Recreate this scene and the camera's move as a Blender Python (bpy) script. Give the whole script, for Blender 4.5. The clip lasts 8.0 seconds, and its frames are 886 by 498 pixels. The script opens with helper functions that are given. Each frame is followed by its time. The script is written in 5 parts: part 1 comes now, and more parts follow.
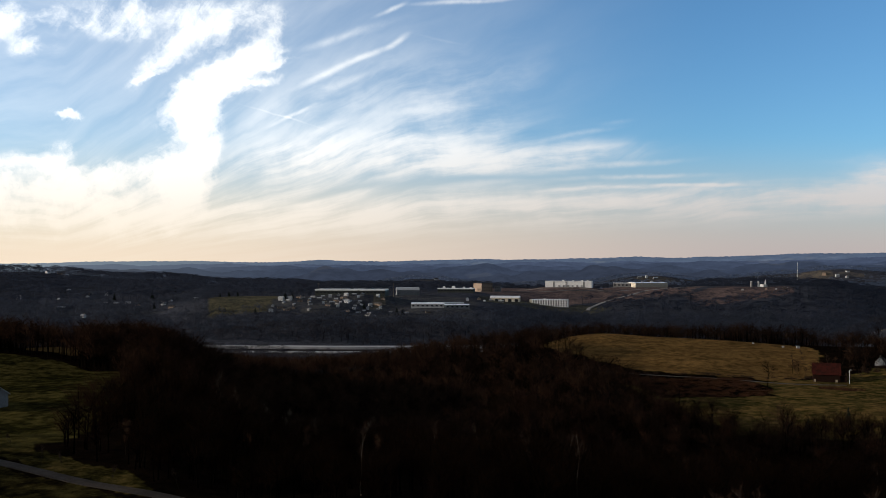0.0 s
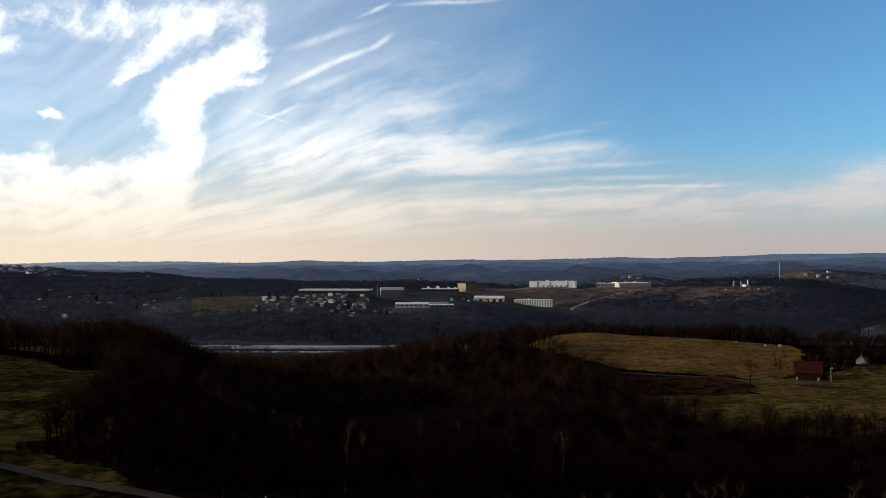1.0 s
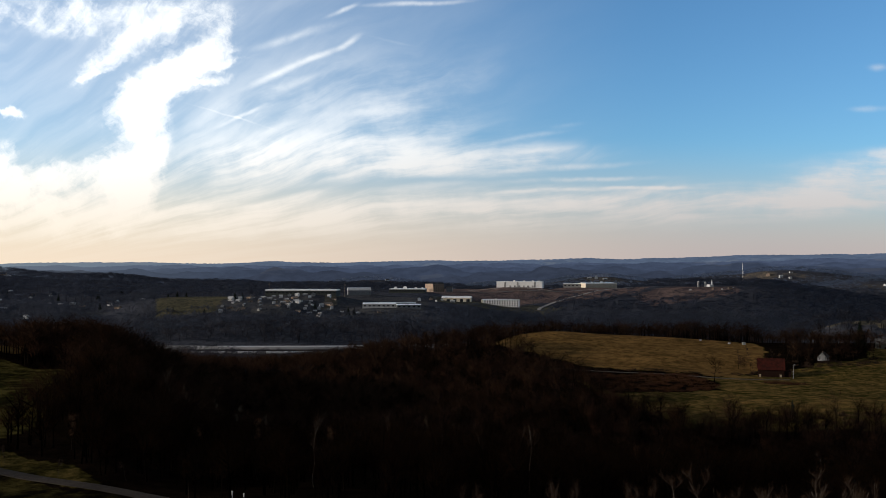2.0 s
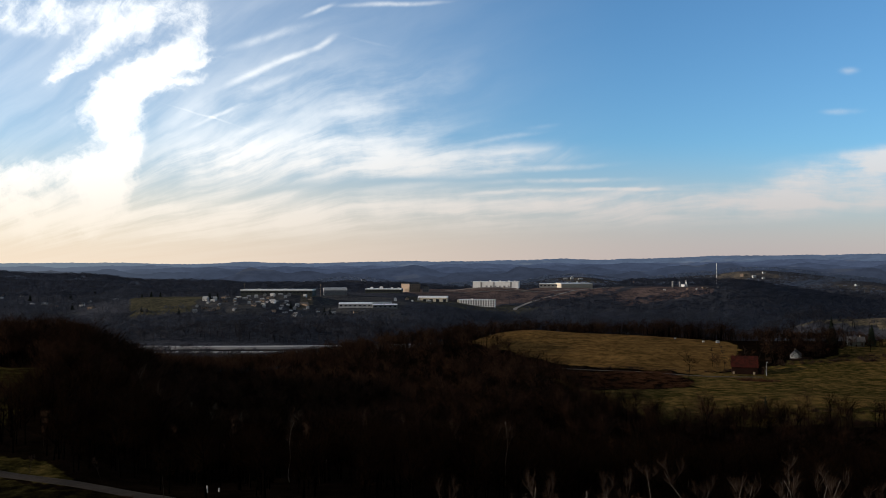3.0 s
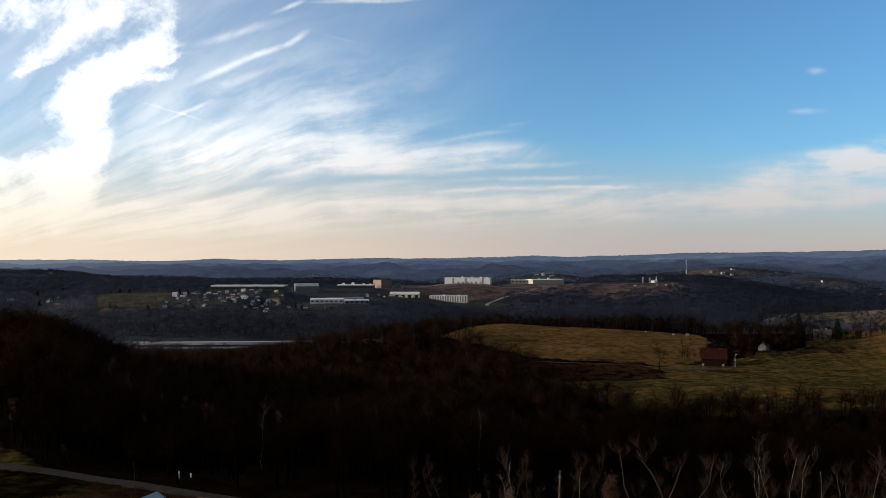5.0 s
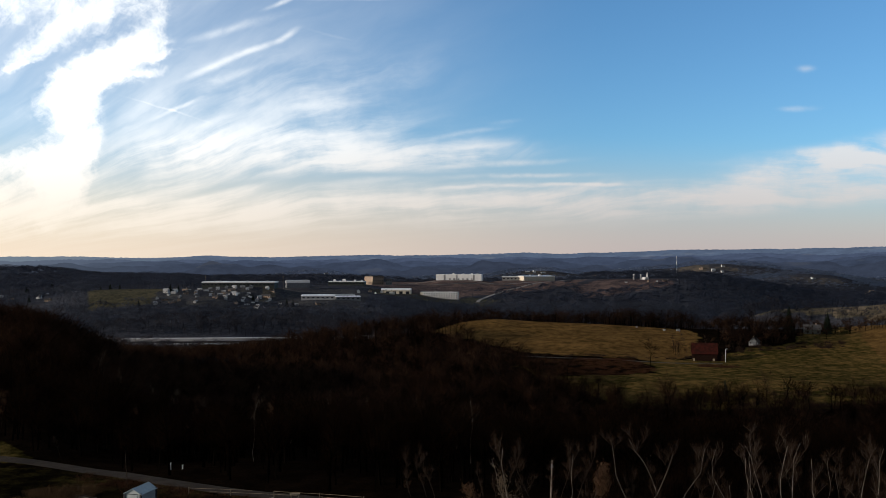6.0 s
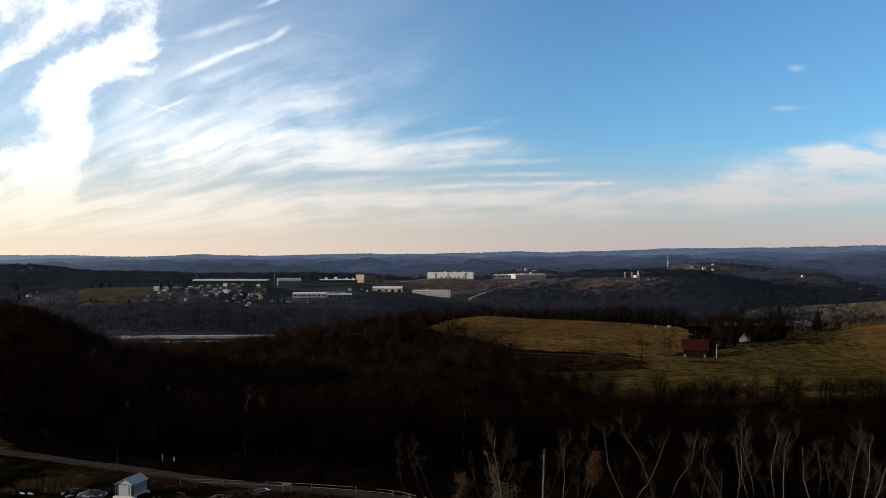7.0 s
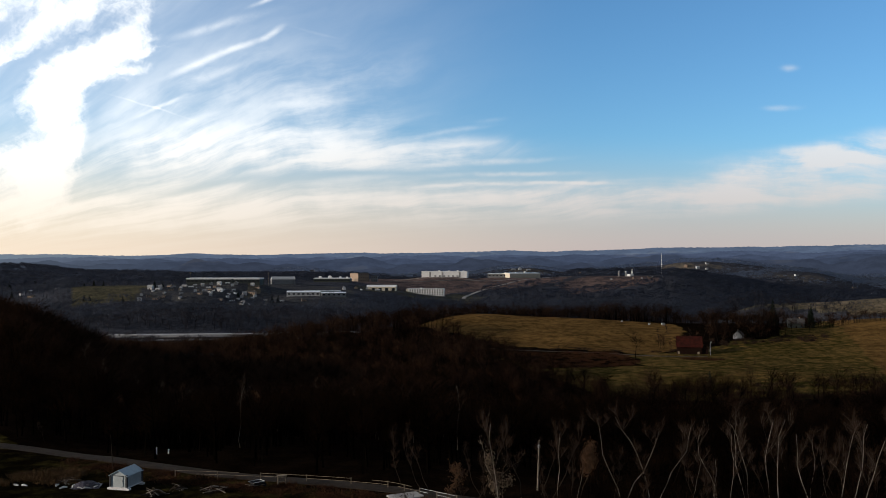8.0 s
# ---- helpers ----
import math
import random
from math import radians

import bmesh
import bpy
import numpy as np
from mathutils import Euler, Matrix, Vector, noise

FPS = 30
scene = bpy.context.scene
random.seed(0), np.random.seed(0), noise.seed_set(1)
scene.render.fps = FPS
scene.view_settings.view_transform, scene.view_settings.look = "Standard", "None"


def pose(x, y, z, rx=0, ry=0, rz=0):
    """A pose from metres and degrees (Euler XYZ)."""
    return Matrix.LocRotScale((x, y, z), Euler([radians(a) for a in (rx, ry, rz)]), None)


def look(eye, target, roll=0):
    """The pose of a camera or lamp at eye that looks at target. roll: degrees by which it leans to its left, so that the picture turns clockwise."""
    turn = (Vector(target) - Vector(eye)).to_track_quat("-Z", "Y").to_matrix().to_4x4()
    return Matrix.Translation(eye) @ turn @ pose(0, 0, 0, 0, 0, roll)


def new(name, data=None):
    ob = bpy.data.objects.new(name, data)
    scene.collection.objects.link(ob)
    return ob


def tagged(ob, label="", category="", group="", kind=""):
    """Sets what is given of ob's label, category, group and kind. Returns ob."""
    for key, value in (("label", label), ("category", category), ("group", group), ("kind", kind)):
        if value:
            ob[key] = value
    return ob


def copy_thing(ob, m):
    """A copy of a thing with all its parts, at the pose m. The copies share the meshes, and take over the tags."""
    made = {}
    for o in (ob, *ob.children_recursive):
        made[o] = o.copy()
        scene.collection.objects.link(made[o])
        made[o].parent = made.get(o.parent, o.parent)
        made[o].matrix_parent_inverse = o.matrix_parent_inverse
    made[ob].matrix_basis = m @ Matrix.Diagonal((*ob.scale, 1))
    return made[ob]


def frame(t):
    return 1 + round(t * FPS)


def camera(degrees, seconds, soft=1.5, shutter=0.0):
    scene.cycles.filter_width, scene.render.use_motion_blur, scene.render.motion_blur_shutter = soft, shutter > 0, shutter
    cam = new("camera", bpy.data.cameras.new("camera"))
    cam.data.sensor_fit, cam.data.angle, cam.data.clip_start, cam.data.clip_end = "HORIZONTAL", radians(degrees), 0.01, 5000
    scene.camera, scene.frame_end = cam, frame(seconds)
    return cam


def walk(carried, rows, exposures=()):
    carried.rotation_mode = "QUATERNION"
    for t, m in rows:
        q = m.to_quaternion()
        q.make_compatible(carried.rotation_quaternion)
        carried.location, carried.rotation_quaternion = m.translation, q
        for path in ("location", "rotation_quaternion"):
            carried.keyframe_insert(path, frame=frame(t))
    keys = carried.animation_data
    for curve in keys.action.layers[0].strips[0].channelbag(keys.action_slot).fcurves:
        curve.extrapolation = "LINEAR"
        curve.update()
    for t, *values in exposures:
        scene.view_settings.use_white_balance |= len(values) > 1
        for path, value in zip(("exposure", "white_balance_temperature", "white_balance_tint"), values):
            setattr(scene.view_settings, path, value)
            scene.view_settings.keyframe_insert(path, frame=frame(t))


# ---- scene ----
# The camera hangs under a small aircraft that sinks slowly over a wooded slope and turns to its right.
cam = camera(52.21, 8.0, soft=0.6)
START = 50.0
PATH = [
    (0.0, pose(0.00, 0, START - 0.00, 91.039, 0, 0.000)),
    (0.5, pose(-0.12, 0, START - 0.33, 91.052, 0, -0.268)),
    (1.0, pose(-0.23, 0, START - 1.00, 91.078, 0, -1.003)),
    (1.5, pose(-0.35, 0, START - 1.86, 91.127, 0, -2.080)),
    (3.0, pose(-0.50, 0, START - 4.13, 91.207, 0, -4.579)),
    (3.5, pose(-0.60, 0, START - 4.90, 91.258, 0, -5.126)),
    (4.0, pose(-0.70, 0, START - 5.57, 91.253, 0, -5.557)),
    (4.5, pose(-0.80, 0, START - 6.27, 91.168, 0, -6.003)),
    (6.0, pose(-1.10, 0, START - 8.09, 90.870, 0, -6.929)),
    (6.5, pose(-1.18, 0, START - 8.91, 90.843, 0, -7.196)),
    (7.0, pose(-1.25, 0, START - 9.58, 90.798, 0, -7.469)),
    (7.5, pose(-1.32, 0, START - 10.29, 90.777, 0, -7.702)),
    (8.0, pose(-1.40, 0, START - 11.00, 90.767, 0, -7.846)),
]
EXPOSURE = 0.0
walk(cam, PATH, exposures=((0.0, EXPOSURE), (4.0, EXPOSURE), (8.0, EXPOSURE + 0.07)))

# ------------------------------------------------------------------ light
SUN_AZ, SUN_EL = -93.0, 12.0      # degrees from the +y axis (left is negative), and above the horizon
sun = new("sun", bpy.data.lights.new("sun", "SUN"))
sun.data.energy, sun.data.angle, sun.data.color = 3.7, radians(0.6), (1.0, 0.87, 0.74)
toward = Vector((math.sin(radians(SUN_AZ)) * math.cos(radians(SUN_EL)), math.cos(radians(SUN_AZ)) * math.cos(radians(SUN_EL)), math.sin(radians(SUN_EL))))
sun.matrix_world = look(toward * 300, (0, 0, 0))


class Nodes:
    """Short hand for a node tree."""

    def __init__(self, tree):
        self.tree = tree
        tree.nodes.clear()

    def add(self, kind, inputs=None, **props):
        n = self.tree.nodes.new(kind)
        for key, value in props.items():
            setattr(n, key, value)
        for key, value in (inputs or {}).items():
            if isinstance(value, bpy.types.NodeSocket):
                self.tree.links.new(value, n.inputs[key])
            else:
                n.inputs[key].default_value = value
        return n

    def math(self, op, a, b=None, c=None, clamp=False):
        ins = {0: a}
        if b is not None:
            ins[1] = b
        if c is not None:
            ins[2] = c
        return self.add("ShaderNodeMath", ins, operation=op, use_clamp=clamp).outputs[0]

    def mix(self, f, a, b, blend="MIX"):
        n = self.add("ShaderNodeMix", data_type="RGBA", blend_type=blend)
        for key, value in ((0, f), (6, a), (7, b)):
            if isinstance(value, bpy.types.NodeSocket):
                self.tree.links.new(value, n.inputs[key])
            else:
                n.inputs[key].default_value = value
        return n.outputs[2]

    def smooth(self, v, a, b, lo=0.0, hi=1.0):
        return self.add("ShaderNodeMapRange", {0: v, 1: a, 2: b, 3: lo, 4: hi}, interpolation_type="SMOOTHSTEP").outputs[0]


def rgb(r, g, b):
    return (r, g, b, 1.0)


def build_sky():
    """Evening sky: clear blue behind cirrus streaks, thick white cloud towards the sun, pale haze low down."""
    world = bpy.data.worlds.new("evening_sky")
    scene.world = world
    world.use_nodes = True
    N = Nodes(world.node_tree)
    way = N.add("ShaderNodeTexCoord").outputs["Generated"]
    s = N.add("ShaderNodeSeparateXYZ", {0: way})
    x, y, z = s.outputs
    ahead = N.math("MAXIMUM", y, 0.05)
    u, v = N.math("DIVIDE", x, ahead), N.math("DIVIDE", z, ahead)
    flat = N.add("ShaderNodeCombineXYZ", {0: u, 1: v}).outputs[0]
    # the wind bends the cloud edges
    def warped(scale, reach, rough):
        n = N.add("ShaderNodeTexNoise", {"Vector": flat, "Scale": scale, "Detail": 5.0, "Roughness": rough}).outputs["Color"]
        n = N.add("ShaderNodeVectorMath", {0: n, 1: (0.5, 0.5, 0.5)}, operation="SUBTRACT").outputs[0]
        n = N.add("ShaderNodeVectorMath", {0: n, 1: (reach, reach, 0)}, operation="MULTIPLY").outputs[0]
        return N.add("ShaderNodeVectorMath", {0: flat, 1: n}, operation="ADD").outputs[0]

    chain = []

    def banks(where, rows):
        """Sum of soft ellipses: centre, half length, half width, turn in degrees, amount."""
        total = 0.0
        for cu, cv, length, width, angle, amount in rows:
            # each bank hangs on the one before it by a hair, which keeps the evaluation in order and short of memory
            if chain:
                where = N.add("ShaderNodeVectorMath", {0: chain[-1], 1: (1e-9, 0, 0), 2: where}, operation="MULTIPLY_ADD").outputs[0]
            m = N.add("ShaderNodeMapping", {"Vector": where, "Location": (cu, cv, 0), "Rotation": (0, 0, radians(angle)), "Scale": (length, width, 1)}, vector_type="TEXTURE").outputs[0]
            r = N.add("ShaderNodeVectorMath", {0: m}, operation="LENGTH").outputs["Value"]
            total = N.math("ADD", N.smooth(r, 1.35, 0.0, 0.0, amount), total)
            chain.append(total)
        return total

    torn, drawn = warped(9.0, 0.062, 0.64), warped(8.0, 0.014, 0.55)
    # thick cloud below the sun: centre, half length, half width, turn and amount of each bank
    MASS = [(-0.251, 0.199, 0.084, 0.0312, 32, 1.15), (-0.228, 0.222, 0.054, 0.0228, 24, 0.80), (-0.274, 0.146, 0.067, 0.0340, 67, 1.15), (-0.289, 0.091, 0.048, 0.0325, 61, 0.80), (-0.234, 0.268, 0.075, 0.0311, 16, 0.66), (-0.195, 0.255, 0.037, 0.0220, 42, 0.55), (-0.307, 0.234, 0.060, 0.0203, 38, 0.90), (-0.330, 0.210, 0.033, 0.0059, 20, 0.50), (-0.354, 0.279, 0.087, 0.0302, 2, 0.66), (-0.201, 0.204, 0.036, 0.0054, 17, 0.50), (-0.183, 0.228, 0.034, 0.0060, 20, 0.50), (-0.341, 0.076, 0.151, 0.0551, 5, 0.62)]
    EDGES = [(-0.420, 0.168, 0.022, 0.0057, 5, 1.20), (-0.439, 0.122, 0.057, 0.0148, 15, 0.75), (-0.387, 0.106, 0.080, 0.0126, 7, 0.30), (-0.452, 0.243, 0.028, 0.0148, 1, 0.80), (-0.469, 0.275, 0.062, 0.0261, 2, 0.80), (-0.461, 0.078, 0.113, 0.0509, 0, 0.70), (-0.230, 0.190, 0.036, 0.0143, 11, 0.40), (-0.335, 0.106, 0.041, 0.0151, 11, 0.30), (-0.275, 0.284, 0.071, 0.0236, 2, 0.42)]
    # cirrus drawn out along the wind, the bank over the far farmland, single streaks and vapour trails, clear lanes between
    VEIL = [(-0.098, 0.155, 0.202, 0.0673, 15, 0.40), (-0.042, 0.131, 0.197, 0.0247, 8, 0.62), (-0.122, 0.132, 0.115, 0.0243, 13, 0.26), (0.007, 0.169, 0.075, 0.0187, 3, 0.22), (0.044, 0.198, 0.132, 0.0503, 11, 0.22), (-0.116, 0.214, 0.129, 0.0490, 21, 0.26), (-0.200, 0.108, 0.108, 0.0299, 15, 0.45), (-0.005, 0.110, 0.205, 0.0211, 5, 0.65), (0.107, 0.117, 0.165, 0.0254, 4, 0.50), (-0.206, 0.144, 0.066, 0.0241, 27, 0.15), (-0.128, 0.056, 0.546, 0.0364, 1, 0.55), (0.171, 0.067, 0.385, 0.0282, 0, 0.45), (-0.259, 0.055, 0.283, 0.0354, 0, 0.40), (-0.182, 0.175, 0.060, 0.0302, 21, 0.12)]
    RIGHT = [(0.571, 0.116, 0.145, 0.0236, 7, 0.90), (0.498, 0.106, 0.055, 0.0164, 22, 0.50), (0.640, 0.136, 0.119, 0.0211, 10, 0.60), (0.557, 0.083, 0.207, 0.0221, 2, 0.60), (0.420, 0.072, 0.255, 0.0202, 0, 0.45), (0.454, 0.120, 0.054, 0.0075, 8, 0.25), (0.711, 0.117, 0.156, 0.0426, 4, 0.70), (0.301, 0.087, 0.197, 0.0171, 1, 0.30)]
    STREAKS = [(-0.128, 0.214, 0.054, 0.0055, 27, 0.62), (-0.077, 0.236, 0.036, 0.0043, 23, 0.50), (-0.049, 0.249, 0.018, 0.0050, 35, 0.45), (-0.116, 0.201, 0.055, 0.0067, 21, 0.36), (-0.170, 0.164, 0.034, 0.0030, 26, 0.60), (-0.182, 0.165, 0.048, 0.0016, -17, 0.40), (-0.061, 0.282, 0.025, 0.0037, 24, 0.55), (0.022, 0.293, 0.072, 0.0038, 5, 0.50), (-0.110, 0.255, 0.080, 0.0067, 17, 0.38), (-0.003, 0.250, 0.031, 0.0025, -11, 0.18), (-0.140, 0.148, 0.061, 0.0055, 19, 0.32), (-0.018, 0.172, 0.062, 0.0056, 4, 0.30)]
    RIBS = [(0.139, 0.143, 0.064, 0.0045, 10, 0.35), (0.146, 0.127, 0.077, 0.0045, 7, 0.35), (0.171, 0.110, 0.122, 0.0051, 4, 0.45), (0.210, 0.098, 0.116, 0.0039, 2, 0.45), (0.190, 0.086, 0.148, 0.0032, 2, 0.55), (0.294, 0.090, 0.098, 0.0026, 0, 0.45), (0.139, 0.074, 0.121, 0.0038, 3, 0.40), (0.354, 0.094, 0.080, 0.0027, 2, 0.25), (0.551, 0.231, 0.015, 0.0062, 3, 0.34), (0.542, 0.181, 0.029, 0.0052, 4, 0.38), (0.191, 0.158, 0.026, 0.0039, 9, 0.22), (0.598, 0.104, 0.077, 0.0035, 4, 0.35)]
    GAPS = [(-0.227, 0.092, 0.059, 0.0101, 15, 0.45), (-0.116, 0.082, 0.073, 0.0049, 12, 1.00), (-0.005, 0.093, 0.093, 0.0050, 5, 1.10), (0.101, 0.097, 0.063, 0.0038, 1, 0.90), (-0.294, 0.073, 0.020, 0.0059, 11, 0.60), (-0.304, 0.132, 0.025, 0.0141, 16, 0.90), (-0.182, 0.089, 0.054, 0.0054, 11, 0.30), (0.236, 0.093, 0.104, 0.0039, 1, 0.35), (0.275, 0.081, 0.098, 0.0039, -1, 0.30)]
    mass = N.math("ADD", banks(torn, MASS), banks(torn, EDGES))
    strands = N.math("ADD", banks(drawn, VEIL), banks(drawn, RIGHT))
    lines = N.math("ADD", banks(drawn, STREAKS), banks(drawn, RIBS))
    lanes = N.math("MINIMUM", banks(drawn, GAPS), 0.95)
    # fibres follow the wind, steep high up towards the sun and level near the horizon
    du = N.math("ADD", N.math("MINIMUM", N.math("MAXIMUM", u, -0.42), 0.75), 0.1)
    rise = N.math("SUBTRACT", N.math("MULTIPLY", du, 2.1), N.math("MULTIPLY", N.math("MULTIPLY", du, du), N.smooth(u, 0.05, 0.35, 4.0, 1.6)))
    across = N.math("SUBTRACT", N.math("LOGARITHM", N.math("ADD", N.math("MAXIMUM", v, 0.0), 0.03), math.e), rise)
    shift = N.add("ShaderNodeTexNoise", {"Vector": flat, "Scale": 6.0, "Detail": 4.0}).outputs[0]
    across = N.math("ADD", across, N.math("MULTIPLY", shift, 0.36))
    comb = N.add("ShaderNodeCombineXYZ", {0: N.math("MULTIPLY", across, 5.0), 1: N.math("MULTIPLY", u, 4.6)}).outputs[0]
    fibre = N.add("ShaderNodeTexNoise", {"Vector": comb, "Scale": 1.5, "Detail": 7.0, "Roughness": 0.56}).outputs[0]
    puff = N.add("ShaderNodeTexNoise", {"Vector": torn, "Scale": 17.0, "Detail": 9.0, "Roughness": 0.66}).outputs[0]
    clump = N.add("ShaderNodeTexNoise", {"Vector": flat, "Scale": 11.0, "Detail": 5.0, "Roughness": 0.6}).outputs[0]
    mass = N.math("ADD", mass, N.math("MULTIPLY", N.smooth(mass, 0.05, 0.45), N.math("ADD", N.smooth(puff, 0.30, 0.70, -0.50, 0.36), N.smooth(fibre, 0.3, 0.7, -0.20, 0.14))))
    strands = N.math("MULTIPLY", strands, N.math("ADD", N.smooth(fibre, 0.30, 0.70, 0.42, 1.25), N.smooth(clump, 0.32, 0.68, -0.26, 0.26)))
    lines = N.math("MULTIPLY", lines, N.math("ADD", N.smooth(puff, 0.30, 0.65, 0.55, 1.0), N.smooth(fibre, 0.3, 0.7, -0.12, 0.2)))
    haze_veil = N.math("MULTIPLY", N.smooth(u, 0.32, -0.26, 0.0, 0.31), N.smooth(fibre, 0.2, 0.8, 0.7, 1.25))
    open_sky = N.math("SUBTRACT", 1.0, N.smooth(strands, 0.0, 1.2, 0.0, 0.95))
    open_sky = N.math("ADD", open_sky, N.math("MULTIPLY", N.math("SUBTRACT", 1.0, open_sky), lanes))
    for part_cover in (N.smooth(mass, 0.02, 1.05), N.smooth(lines, 0.0, 0.80, 0.0, 0.92), haze_veil):
        open_sky = N.math("MULTIPLY", open_sky, N.math("SUBTRACT", 1.0, part_cover))
    cover = N.math("SUBTRACT", 1.0, open_sky, clamp=True)
    # clear sky
    sky = N.add("ShaderNodeTexSky", sky_type="NISHITA", sun_disc=False, sun_elevation=radians(SUN_EL), sun_rotation=radians(SUN_AZ), altitude=350, air_density=1.0, dust_density=0.3, ozone_density=5.0).outputs[0]
    clear = N.mix(1.0, sky, rgb(SKY_GAIN[0], SKY_GAIN[1], SKY_GAIN[2]), "MULTIPLY")
    # haze near the horizon, warm on the sun's side
    side = N.smooth(u, -0.45, 0.45)
    haze = N.mix(side, rgb(0.94, 0.735, 0.545), rgb(0.51, 0.43, 0.43))
    hazed = N.mix(N.smooth(v, 0.15, -0.005, 0.0, 0.93), clear, haze)
    white = N.mix(side, rgb(1.20, 1.24, 1.26), rgb(0.76, 0.79, 0.82))
    low = N.mix(side, rgb(1.02, 0.91, 0.76), rgb(0.60, 0.55, 0.525))
    cloud = N.mix(N.smooth(v, 0.02, 0.17), low, white)
    seen = N.mix(cover, hazed, cloud)
    # the sky behind, away from the sun, is plain and darker
    back = N.smooth(y, -0.1, 0.35)
    dusk = N.mix(0.65, N.mix(1.0, clear, rgb(0.28, 0.25, 0.22), "MULTIPLY"), rgb(0.190, 0.215, 0.255))
    seen = N.mix(back, dusk, seen)
    # overhead, out of view, a flat dim grey is added to hold skylight down
    seen = N.mix(N.smooth(z, 0.27, 0.62), seen, rgb(0.130, 0.148, 0.180))
    N.add("ShaderNodeOutputWorld", {0: N.add("ShaderNodeBackground", {0: seen, 1: 1.0}).outputs[0]})


SKY_GAIN = (0.162, 0.176, 0.170)
build_sky()


# ------------------------------------------------------------------ materials
def material(name, colour, other=None, scale=1.0, rough=0.9, metal=0.0, bump=0.0, fine=8.0, tone="", spec=0.3, object_random=0.0, thin=False):
    """Two colours broken up by noise at two scales, in metres; tone names an attribute that shifts the brightness piece by piece."""
    m = bpy.data.materials.new(name)
    m.use_nodes = True
    N = Nodes(m.node_tree)
    at = N.add("ShaderNodeTexCoord").outputs["Object"]
    big = N.add("ShaderNodeTexNoise", {"Vector": at, "Scale": 1.0 / scale, "Detail": 4.0, "Roughness": 0.6}).outputs[0]
    small = N.add("ShaderNodeTexNoise", {"Vector": at, "Scale": fine / scale, "Detail": 3.0}).outputs[0]
    mixed = N.math("ADD", N.math("MULTIPLY", big, 0.65), N.math("MULTIPLY", small, 0.35))
    other = other or tuple(c * 0.7 for c in colour)
    base = N.mix(N.smooth(mixed, 0.38, 0.62), rgb(*other), rgb(*colour))
    if tone:
        f = N.add("ShaderNodeAttribute", attribute_name=tone).outputs["Fac"]
        base = N.mix(1.0, base, N.add("ShaderNodeCombineColor", {0: f, 1: f, 2: f}).outputs[0], "MULTIPLY")
    if object_random:
        f = N.smooth(N.add("ShaderNodeObjectInfo").outputs["Random"], 0.0, 1.0, 1 - object_random, 1 + object_random)
        base = N.mix(1.0, base, N.add("ShaderNodeCombineColor", {0: f, 1: f, 2: f}).outputs[0], "MULTIPLY")
    p = N.add("ShaderNodeBsdfPrincipled", {"Base Color": base, "Roughness": rough, "Metallic": metal, "Specular IOR Level": spec})
    if bump:
        b = N.add("ShaderNodeBump", {"Height": small, "Strength": min(1.0, bump), "Distance": scale * 0.08})
        N.tree.links.new(b.outputs[0], p.inputs["Normal"])
    if thin:
        # loose twigs let half of the light through
        d, t = N.add("ShaderNodeBsdfDiffuse", {0: base}), N.add("ShaderNodeBsdfTranslucent", {0: base})
        p = N.add("ShaderNodeMixShader", {0: 0.5, 1: d.outputs[0], 2: t.outputs[0]})
    N.add("ShaderNodeOutputMaterial", {0: p.outputs[0]})
    return m


